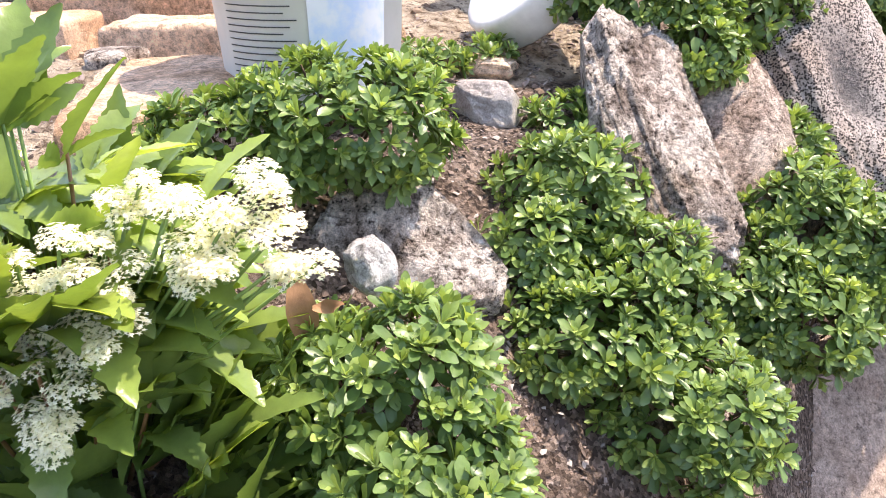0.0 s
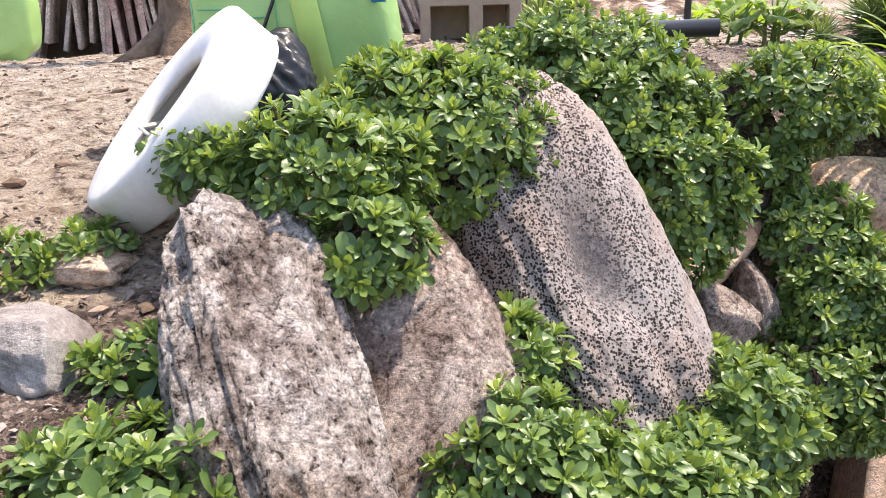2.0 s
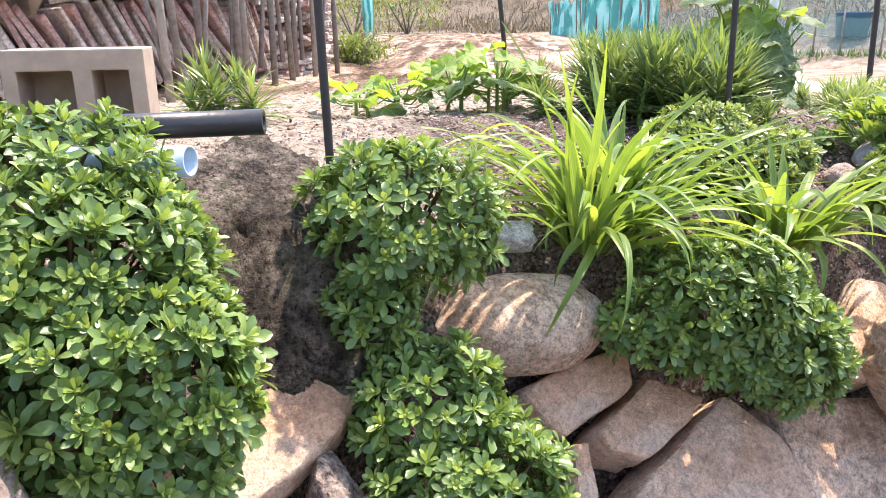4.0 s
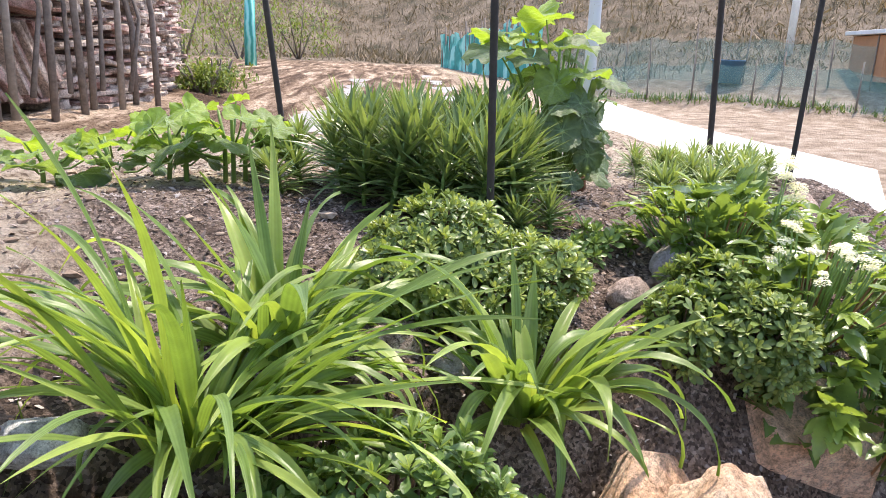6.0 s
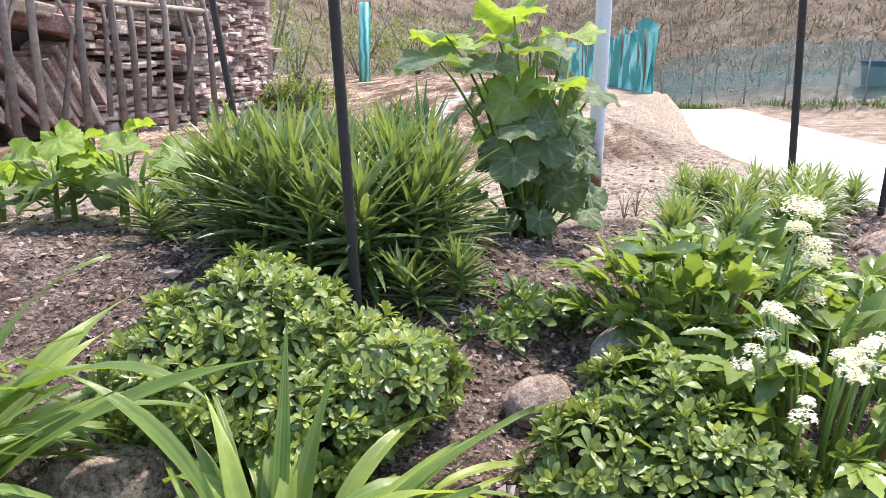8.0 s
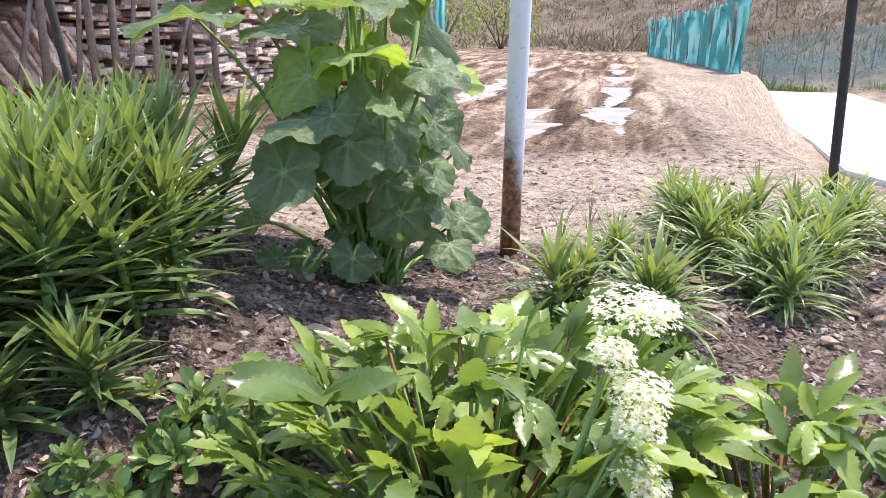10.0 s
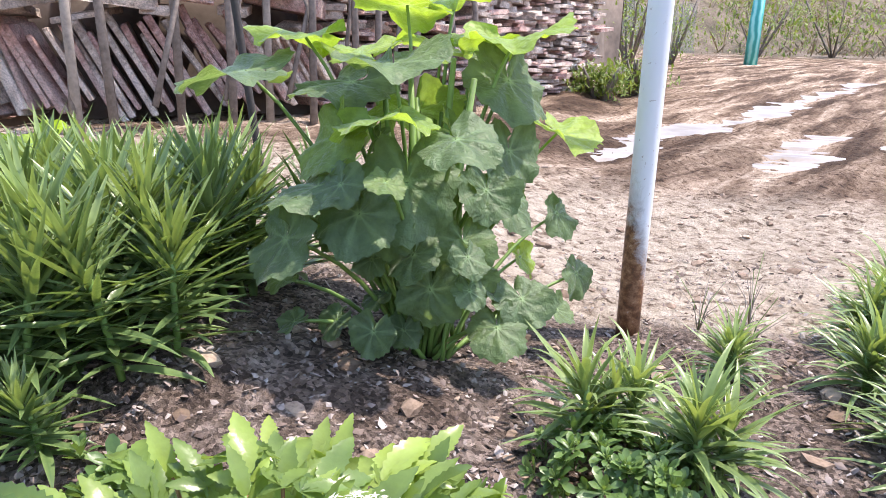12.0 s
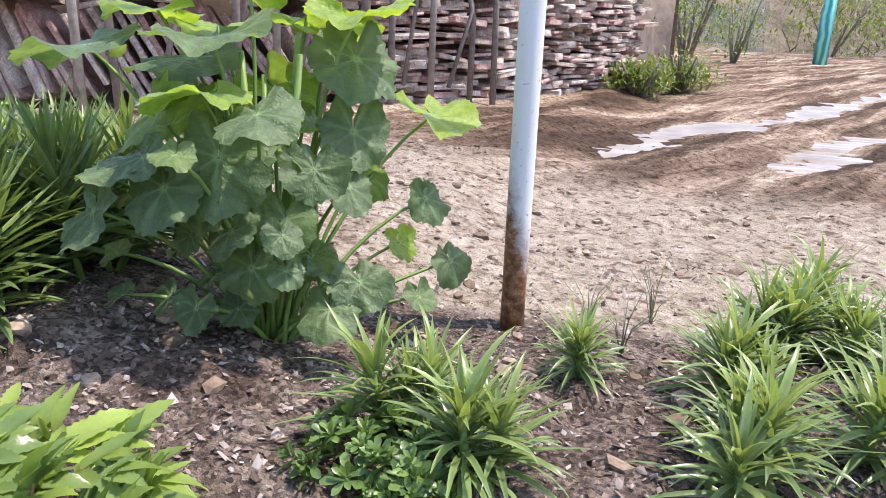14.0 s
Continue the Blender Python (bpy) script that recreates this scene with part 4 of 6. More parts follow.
sedum("sedum cushion trailing down to the path", [(1.494, 1.637, 1.01, 0.096, 0.086), (1.523, 1.559, 0.90, 0.13, 0.12), (1.447, 1.482, 0.785, 0.15, 0.11)], 18)
sedum("sedum cushion under the strap leaves", [(2.049, 1.736, 1.07, 0.145, 0.10), (2.14, 1.691, 0.98, 0.095, 0.095), (1.914, 1.742, 1.03, 0.073, 0.055), (2.23, 1.72, 0.94, 0.09, 0.085), (2.05, 1.72, 0.965, 0.085, 0.06), (2.18, 1.73, 0.885, 0.06, 0.05)], 19)
sedum("pale sedum mound behind the strap leaves", [(2.318, 2.157, 1.255, 0.125, 0.075), (2.243, 2.114, 1.22, 0.095, 0.075), (2.435, 2.064, 1.22, 0.105, 0.055), (2.361, 2.023, 1.19, 0.085, 0.05)], 20, 0.0225, 1.0, SEDUM_PALE, 0.9)
sedum("pale sedum mound at the angelica's foot", [(2.747, 1.966, 1.175, 0.094, 0.065), (2.756, 1.871, 1.13, 0.10, 0.08), (2.641, 1.924, 1.145, 0.065, 0.06)], 21, 0.024, 1.0, SEDUM_PALE, 0.8)
sedum("small sparse sedum on bare soil", [(2.636, 2.197, 1.195, 0.045, 0.035), (2.716, 2.218, 1.20, 0.05, 0.045), (2.684, 2.278, 1.215, 0.04, 0.03)], 22, 0.026, 0.6, None, 0.4)
sedum("small sparse sedum beside the bucket", [(0.175, 1.30, 1.20, 0.066, 0.022), (0.286, 1.32, 1.205, 0.038, 0.02)], 23, 0.024, 0.7)
sedum("low weeds at the lilies' foot", [(3.15, 2.43, gz(3.15, 2.43) + 0.01, 0.075, 0.03), (3.20, 2.36, gz(3.20, 2.36) + 0.01, 0.05, 0.025)], 24, 0.02, 0.75, None, 0.2)


def ribbed(v, segs, depth):
    """The same leaf with nine points across, ribbed along its length."""
    rows = np.asarray(v).reshape(segs + 1, 3, 3)
    cols = [rows[:, 0] + (rows[:, 1] - rows[:, 0]) * k / 4 for k in range(4)] + [rows[:, 1] + (rows[:, 2] - rows[:, 1]) * k / 4 for k in range(5)]
    w = np.stack(cols, 1)
    w[:, 1::2, 2] += depth
    f = [(i * 9 + k, i * 9 + k + 1, i * 9 + k + 10, i * 9 + k + 9) for i in range(segs) for k in range(8)]
    return w.reshape(-1, 3), f, np.tile(np.arange(9) % 2, segs + 1)


def strap_clump(label, at, seed, leaves=22, length=0.34, width=0.028, lean=(0.0, 0.0)):
    g = np.random.default_rng(seed)
    top = thing("daylily_clump", label, "plant", at, "strap-leaved clumps")
    for k in range(leaves):
        m = Mesh()
        a = g.uniform(0, 6.283)
        el = 0.35 + 1.1 * g.random() ** 0.7
        d = np.array([math.cos(a) * math.cos(el) + lean[0], math.sin(a) * math.cos(el) + lean[1], math.sin(el)])
        v, f = strip_leaf(length * g.uniform(0.45, 1.2), width * g.uniform(0.6, 1.2), 14, strap, bend=g.uniform(0.2, 2.1), fold=g.uniform(0.25, 0.55), curl=g.uniform(0.3, 2.0), wave=0.12, seed=g.uniform(0, 6))
        v, f, rib = ribbed(v, 14, width * 0.045)
        base = np.array([math.cos(a), math.sin(a), 0]) * g.uniform(0, 0.06)
        m.add(place(v, base, d, (0, 0, 1) if el < 1.25 else np.array([-math.cos(a), -math.sin(a), 0.2]), 1.0, g.uniform(-0.6, 0.6)), f, young=max(0.0, g.uniform(-0.4, 0.8) - 0.06), vein=(0.05 + 0.22 * (k * 0.618 % 1)) * rib)
        part("leaf", m, GRASS, top)
    return top


strap_clump("bright green clump of arching strap leaves above the oval boulder", (1.87, 1.86, 1.14), 31, 140, 0.37, 0.0150, (0.22, -0.02))
strap_clump("bright green clump of broad arching strap leaves", (2.00, 1.99, 1.18), 33, 64, 0.285, 0.024, (0.08, 0.0))
strap_clump("bright green clump of arching strap leaves at the bank's edge", (2.31, 1.87, 1.09), 32, 80, 0.27, 0.0215, (0.15, 0.0))


def blade(t):
    """Broad below the middle, running out into a long point."""
    return float(np.interp(t, (0, 0.12, 0.35, 0.6, 0.85, 1.0), (0.55, 0.85, 1.0, 0.82, 0.38, 0.02)))


def lily_leaf(m, at, a, el, ln, wd, bend, roll, young):
    d = np.array([math.cos(a) * math.cos(el), math.sin(a) * math.cos(el), math.sin(el)])
    v, f = strip_leaf(ln, wd, 7, blade, bend=bend, fold=0.42, curl=0.8)
    rim = np.tile((1, 0, 1), len(v) // 3)
    m.add(place(v, at, d, (0, 0, 1), 1.0, roll), f, young=np.clip(young + 0.22 * rim, 0, 1))


def lily_variant(seed, hgt, leaves=66):
    """A leafy stem: broad dark leaves below, closing upwards into a stiff pale tuft."""
    g = np.random.default_rng(seed)
    top = thing("lily_plant", "leafy green lily shoot with stiff narrow pointed leaves", "plant", (0, 0, 0), "lilies in the bed")
    st = Mesh()
    lean = g.normal(0, 0.02, 2)
    tube(st, [(0, 0, -0.03), (lean[0] * 0.4, lean[1] * 0.4, hgt * 0.45), (lean[0], lean[1], hgt * 0.70)], [0.005, 0.0045, 0.003], 6)
    part("stalk", st, STEM, top)
    m = Mesh()
    for k in range(leaves):
        t = k / (leaves - 1)
        z = hgt * (0.04 + 0.62 * t ** 0.85)
        up = t ** 1.4
        el = 0.12 + 1.2 * up + g.uniform(-0.22, 0.22)
        ln = (0.086 + 0.026 * math.sin(math.pi * t)) * g.uniform(0.8, 1.2) * (hgt / 0.22) ** 0.4 * (0.72 if t > 0.9 else 1.0)
        wd = (0.0130 - 0.0048 * t) * g.uniform(0.8, 1.2)
        lily_leaf(m, (lean[0] * t, lean[1] * t, z), k * 2.4 + g.uniform(-0.35, 0.35), el, ln, wd, g.uniform(-0.1, 0.65) * (1 - 0.65 * up), g.uniform(-0.35, 0.35), 0.6 * max(0.0, t - 0.45) * g.uniform(0.1, 1.6))
    tagged(part("leaves", m, LILY, top), kind="stuff")
    return top


def lily_tuft(seed, leaves=46):
    g = np.random.default_rng(seed)
    top = thing("lily_plant", "low tuft of narrow pale-edged lily leaves", "plant", (0, 0, 0), "lily tufts by the pole")
    st = Mesh()
    tube(st, [(0, 0, -0.02), (0.003, 0, 0.03), (0.0, 0.003, 0.07)], [0.006, 0.005, 0.003], 6)
    part("stalk", st, STEM, top)
    m = Mesh()
    for k in range(leaves):
        t = k / (leaves - 1)
        el = 0.18 + 1.15 * t ** 1.1 + g.uniform(-0.2, 0.2)
        lily_leaf(m, (0, 0, 0.005 + 0.06 * t), k * 2.4 + g.uniform(-0.4, 0.4), el, (0.118 - 0.03 * t) * g.uniform(0.75, 1.2), 0.0082 * g.uniform(0.75, 1.25), g.uniform(0.1, 1.1), g.uniform(-0.4, 0.4), 0.4 * max(0.0, t - 0.3) * g.uniform(0.2, 1.6) + 0.08)
    tagged(part("leaves", m, LILY, top), kind="stuff")
    return top


g = np.random.default_rng(5)
LILIES = [lily_variant(41 + i, h) for i, h in enumerate((0.245, 0.22, 0.17, 0.12))] + [lily_tuft(46), lily_tuft(47)]
spots = []
tries = 0
while len(spots) < 52 and tries < 6000:
    tries += 1
    x, y = g.uniform(2.18, 2.78), g.uniform(2.24, 2.86)
    if ((x - 2.52) / 0.235) ** 2 + ((y - 2.57) / 0.27) ** 2 > 1 or math.hypot(x - 2.46, y - 2.2) < 0.07 or math.hypot(x - 2.84, y - 2.57) < 0.20:
        continue
    if all(math.hypot(x - a, y - b) > 0.058 for a, b, *_ in spots):
        spots.append((x, y, g.uniform(0.9, 1.1), 0 if g.random() < 0.6 else 1))
spots += [(2.24, 2.72, 0.8, 3), (2.18, 2.66, 0.8, 3), (2.27, 2.90, 0.9, 2), (2.19, 2.96, 0.8, 2), (2.62, 2.28, 0.75, 3), (2.55, 2.26, 0.8, 3)]
for x, y, n, r_ in [(3.235, 2.455, 3, 0.035), (3.135, 2.515, 3, 0.03), (3.28, 2.71, 2, 0.025), (3.48, 2.565, 4, 0.05), (3.60, 2.62, 2, 0.04), (3.47, 2.75, 3, 0.04), (3.54, 2.97, 4, 0.06), (3.65, 2.95, 4, 0.06), (3.69, 2.74, 4, 0.06), (3.86, 2.86, 4, 0.08), (3.92, 3.08, 3, 0.07), (3.66, 3.16, 3, 0.06)]:
    for _ in range(n):
        a, q = g.uniform(0, 6.283), r_ * math.sqrt(g.random())
        spots.append((x + q * math.cos(a), y + q * math.sin(a), g.uniform(0.75, 1.05) * (0.75 if (x, y) == (3.28, 2.71) else 1.0), 4 + g.integers(2)))
spots += [(1.33, 2.86, 1.0, 0), (1.28, 2.90, 0.9, 1), (1.38, 2.92, 0.9, 1), (1.33, 2.97, 0.9, 2), (1.26, 2.84, 1.2, 4), (1.40, 2.86, 1.2, 5)]
for i, (x, y, s, k) in enumerate(spots):
    mtx = pose(x, y, gz(x, y), g.normal(0, 5), g.normal(0, 5), g.uniform(0, 360))
    c_ = copy_thing(LILIES[k], mtx)
    c_.scale = (s, s, s)
for o_ in LILIES:
    for ch in list(o_.children):
        bpy.data.objects.remove(ch)
    bpy.data.objects.remove(o_)


# ---- mallow: broad lobed leaves on long stalks ----
def mallow_leaf(dia, g, lobes=7, cup=0.15, droop=0.2):
    """A round lobed leaf with toothed edge; stalk joins at the origin, tip along +y."""
    rings, sect = 6, 56
    v, vein = [(0, 0, 0)], [1.0]
    ph = g.uniform(0, 6)
    for i in range(1, rings + 1):
        t = i / rings
        for k in range(sect):
            a = -math.pi + 2 * math.pi * (k + 0.5) / sect      # 0 is the tip
            gap = math.exp(-((abs(a) - math.pi) / 0.22) ** 2)
            lob = 1 + (0.045 * math.cos(a * lobes) + 0.06 * math.sin(2.3 * a + ph)) * t
            tooth = (0.030 * (1 if k % 2 else -1) + 0.02 * math.sin(k * 1.9 + ph)) if i == rings else 0
            rad = dia / 2 * t * (lob + tooth) * (1 - 0.62 * gap * t) * (0.92 + 0.12 * math.cos(a))
            x, y = rad * math.sin(a), rad * math.cos(a)
            ridge = math.cos(a * lobes)
            z = dia * (cup * t * t * 0.5 - droop * t ** 3 * 0.5 * (0.5 + 0.5 * math.cos(a)) + 0.006 * ridge * t + 0.085 * t * t * math.sin(2 * a + ph) + 0.05 * t ** 3 * math.sin(5 * a + 2 * ph) + 0.022 * t * math.sin(9 * a - ph + 5 * t) + 0.014 * t * math.sin(17 * a + 13 * t + ph))
            v.append((x, y, z))
            vein.append(max(0.0, ridge) ** 10 * 0.75 * (1 - 0.7 * t) if k % 8 in (3, 4) or t < 0.3 else 0.0)
    f = []
    for k in range(sect):
        n2 = (k + 1) % sect
        if k != sect - 1:
            f.append((0, 1 + k, 1 + n2))
        for i in range(rings - 1):
            if k == sect - 1:
                continue
            a0, b0 = 1 + i * sect + k, 1 + i * sect + n2
            f.append((a0, a0 + sect, b0 + sect, b0))
    return np.array(v), f, np.array(vein)


def mallow(name, label, at, seed, leaves, hgt, spread, dia, young=0.3, group="", flat=False):
    g = np.random.default_rng(seed)
    top = thing(name, label, "plant", at, group)
    for s in range(max(3, leaves // 5)):
        m = Mesh()
        a = g.uniform(0, 6.283)
        q = spread * g.uniform(0.1, 0.35)
        tube(m, [(0.025 * math.cos(a), 0.025 * math.sin(a), -0.02), (q * 0.6 * math.cos(a), q * 0.6 * math.sin(a), hgt * 0.5), (q * math.cos(a), q * math.sin(a), hgt * g.uniform(0.75, 0.95))], [0.006, 0.005, 0.003], 6)
        part("stem", m, STEM, top)
    for k in range(leaves):
        t = ((k + 0.5) / leaves) ** 0.85
        a = k * 2.4 + g.uniform(-0.4, 0.4)
        z = hgt * ((0.22 if flat else 0.36) + (0.76 if flat else 0.62) * t) + g.uniform(-0.02, 0.02)
        rad = spread * math.sqrt(max(0.0, 1 - (max(0.0, t - 0.35) / 0.75) ** 2)) * g.uniform(0.35, 1.0) ** 0.6 * (0.8 if t < 0.2 else 1.0)
        tip = np.array([rad * math.cos(a), rad * math.sin(a), z])
        root = np.array([0.25 * rad * math.cos(a), 0.25 * rad * math.sin(a), z * 0.62])
        stalk = Mesh()
        tube(stalk, [root, (root + tip) / 2 + (0, 0, -0.008), tip], [0.0028, 0.0024, 0.002], 5)
        size = dia * (1.0 - 0.2 * t) * g.uniform(0.75, 1.2)
        v, f, vein = mallow_leaf(size, g, 7, g.uniform(0.0, 0.3), g.uniform(0.1, 0.5))
        pitch = g.uniform(-1.2, 0.1) if t < 0.6 else (g.uniform(-0.8, 0.1) if t < 0.85 else g.uniform(-0.3, 0.6))
        if flat:
            pitch = g.uniform(-0.55, 0.45)
        d = np.array([math.cos(a) * math.cos(pitch), math.sin(a) * math.cos(pitch), math.sin(pitch)])
        m = Mesh()
        m.add(place(v, tip, d, (0, 0, 1), 1.0, g.uniform(-0.5, 0.5)), f, young=young * t ** 2 * g.uniform(0.3, 1.5), vein=vein)
        part("stalk", stalk, STEM, part("leaf", m, MALLOW, top))
    return top


MALLOW_AT = np.array((2.885, 2.66, gz(2.885, 2.66)))
big_mallow = thing("mallow_plant", "tall bushy mallow with broad lobed green leaves", "plant", MALLOW_AT)
g = np.random.default_rng(52)
for k, (hd, q, h) in enumerate([(250, 0.03, 0.36), (200, 0.05, 0.34), (-20, 0.07, 0.36), (60, 0.05, 0.38), (120, 0.04, 0.33)]):
    m = Mesh()
    a = radians(hd)
    tube(m, [(0.02 * math.cos(a), 0.02 * math.sin(a), -0.02), (0.6 * q * math.cos(a), 0.6 * q * math.sin(a), h * 0.5), (q * math.cos(a), q * math.sin(a), h)], [0.007, 0.006, 0.0035], 7)
    part("stem", m, STEM, big_mallow)
# each leaf: middle of the blade, heading and pitch of its tip, breadth, paleness
# paleness also paints sunlight coming through the blades into their colour
for (x, y, z, hd, pt, sz, pallor) in [
        (2.657, 2.602, 1.575, 200, -0.10, 0.16, 0.10), (2.702, 2.685, 1.621, 190, 0.15, 0.13, 0.90), (2.781, 2.642, 1.563, 215, -0.15, 0.14, 0.00), (2.870, 2.540, 1.535, 250, 0.10, 0.13, 0.80),
        (2.959, 2.530, 1.517, -60, -0.20, 0.10, 0.05), (2.897, 2.543, 1.455, -80, -1.10, 0.155, 0.05), (2.800, 2.560, 1.500, 220, -0.80, 0.11, 0.50), (2.982, 2.722, 1.561, -50, -0.70, 0.13, 0.00),
        (3.043, 2.858, 1.487, -35, -0.25, 0.15, 1.00), (2.998, 2.712, 1.623, -20, 0.15, 0.14, 1.00), (2.838, 2.684, 1.660, 200, 0.15, 0.15, 0.90), (2.900, 2.800, 1.680, 30, 0.50, 0.14, 1.00),
        (2.776, 2.478, 1.399, -110, -1.00, 0.12, 0.00), (2.797, 2.504, 1.459, 200, -0.30, 0.12, 0.05), (2.989, 2.697, 1.475, -60, -1.00, 0.12, 0.00), (3.047, 2.815, 1.374, 0, -1.00, 0.09, 0.00),
        (3.080, 2.836, 1.279, -20, -1.00, 0.10, 0.00), (2.993, 2.850, 1.293, -30, -0.90, 0.09, 0.90), (2.920, 2.563, 1.328, -100, -1.20, 0.115, 0.00), (3.024, 2.646, 1.300, -45, -0.70, 0.11, 0.00),
        (2.852, 2.502, 1.428, -100, -0.90, 0.12, 0.00), (2.955, 2.585, 1.385, -60, -0.90, 0.10, 0.10), (2.974, 2.620, 1.440, -70, -1.00, 0.10, 0.00), (3.003, 2.659, 1.417, -30, -0.90, 0.09, 0.00),
        (2.998, 2.606, 1.273, -60, -0.60, 0.11, 0.05), (2.867, 2.579, 1.592, -80, 0.00, 0.14, 0.10), (2.858, 2.809, 1.615, 150, 0.10, 0.12, 0.90), (2.760, 2.750, 1.600, 150, 0.15, 0.13, 0.90),
        (2.930, 2.780, 1.600, 60, -0.10, 0.13, 0.80), (2.800, 2.680, 1.500, 160, -0.60, 0.12, 0.60), (2.860, 2.740, 1.520, 90, -0.50, 0.13, 0.40), (2.930, 2.700, 1.490, 20, -0.60, 0.12, 0.40),
        (2.780, 2.620, 1.400, 190, -0.90, 0.10, 0.00), (2.800, 2.560, 1.280, 230, -0.70, 0.07, 0.00), (2.880, 2.590, 1.265, -90, -0.50, 0.075, 0.00), (2.960, 2.640, 1.330, -40, -0.60, 0.085, 0.20),
        (2.840, 2.780, 1.420, 110, -0.80, 0.11, 0.10), (2.960, 2.800, 1.400, 50, -0.80, 0.11, 0.10), (2.750, 2.700, 1.480, 170, -0.70, 0.11, 0.30), (3.060, 2.760, 1.250, -30, -0.60, 0.075, 0.10)] + [
        (2.885 + q * math.cos(radians(h)), 2.66 + q * math.sin(radians(h)), z, h, p_, w, 0.25 * (p_ > -0.4)) for q, h, z, p_, w in zip(g.uniform(0.06, 0.19, 22), g.uniform(170, 350, 22), g.uniform(1.24, 1.50, 22), g.uniform(-1.1, -0.2, 22), g.uniform(0.055, 0.09, 22))]:
    sz = sz * (0.78 if z < 1.35 else 0.86 if z < 1.5 else 1.02)
    a = radians(hd + g.uniform(-10, 10))
    d = np.array([math.cos(a) * math.cos(pt), math.sin(a) * math.cos(pt), math.sin(pt)])
    tip = np.array((x, y, z)) - MALLOW_AT - d * sz * 0.10
    root = np.array([0.03 * math.cos(a) + g.normal(0, 0.012), 0.03 * math.sin(a) + g.normal(0, 0.012), 0.0])
    knee = np.array([tip[0] * 0.45, tip[1] * 0.45, tip[2] * 0.72]) + g.normal(0, 0.006, 3)
    stalk = Mesh()
    pts = [(1 - q) ** 2 * root + 2 * q * (1 - q) * knee + q * q * tip for q in np.linspace(0, 1, 7)]
    tube(stalk, pts, [0.0036, 0.0034, 0.0032, 0.003, 0.0027, 0.0024, 0.002], 6)
    v, f, vein = mallow_leaf(sz, g, 7, g.uniform(0.05, 0.25), g.uniform(0.10, 0.35))
    m = Mesh()
    m.add(place(v, tip, d, (0, 0, 1), 1.0, g.uniform(-0.3, 0.3)), f, young=pallor, vein=vein)
    part("stalk", stalk, STEM, part("leaf", m, MALLOW, big_mallow))
for i, (x, y, s, h, n) in enumerate([(1.98, 2.86, 0.13, 0.15, 11), (2.11, 2.84, 0.13, 0.19, 12), (2.22, 2.98, 0.10, 0.11, 6), (1.86, 2.98, 0.14, 0.13, 11), (1.72, 2.95, 0.11, 0.10, 8)]):
    mallow("mallow_seedling", "small yellow-green mallow seedling in bare soil", (x, y, gz(x, y)), 60 + i, n, h, s, 0.112, 1.6, "mallow seedlings", True)


# ---- angelica: toothed compound leaves and white flower heads ----
def toothed(t):
    return max(0.02, math.sin(math.pi * (t ** 0.85 * 0.94 + 0.05)) ** 0.9) if t < 1 else 0.02


def angelica_leaf(m, root, way, size, g, young):
    d0 = np.asarray(way, float)
    d0 = d0 / np.linalg.norm(d0)
    side = np.cross(d0, (0, 0, 1))
    side = side / (np.linalg.norm(side) + 1e-9)
    up = np.cross(side, d0)
    n = 3 if g.random() < 0.35 else 5
    for j in range(n):
        sp = (j - (n - 1) / 2) / ((n - 1) / 2)
        an = sp * 1.05 + g.uniform(-0.12, 0.12)
        d = math.cos(an) * d0 + math.sin(an) * side + up * g.uniform(-0.25, 0.15)
        ln = size * 1.12 * (1 - 0.35 * abs(sp)) * g.uniform(0.85, 1.2)
        v, f = strip_leaf(ln, ln * 0.37, 16, toothed, bend=g.uniform(0.0, 0.8), fold=0.34, teeth=0.11, wave=0.04, seed=g.uniform(0, 6))
        m.add(place(v, np.asarray(root) - d0 * size * 0.12 * abs(sp), d, up, 1.0, g.uniform(-0.25, 0.25)), f, young=young)


def angelica(label, at, seed, leaves, hgt, spread, size, ell=(1.0, 1.0), low=0.35):
    g = np.random.default_rng(seed)
    top = thing("angelica_plant", label, "plant", at, "angelica plants")
    for k in range(leaves):
        t = g.random() ** 0.6
        a = g.uniform(0, 6.283)
        q = math.sqrt(g.random())
        tip = np.array([ell[0] * spread * q * math.cos(a), ell[1] * spread * q * math.sin(a), hgt * (low + (1 - low) * t) * (1 - 0.35 * q * q)])
        root = tip * (0.45, 0.45, 0.0)
        stalk = Mesh()
        tube(stalk, [root, (root + tip) / 2, tip], [0.0027, 0.0022, 0.0015], 5)
        tone = STEM if g.random() < 0.82 else STEM_RED
        el = g.uniform(-0.3, 1.35)
        d = np.array([math.cos(a) * math.cos(el), math.sin(a) * math.cos(el), math.sin(el)])
        m = Mesh()
        angelica_leaf(m, tip, d, size * g.uniform(0.75, 1.15), g, max(0.0, t - 0.25) * g.uniform(0.0, 1.3) ** 2)
        part("stalk", stalk, tone, part("leaf", m, ANGEL, top))
    return top


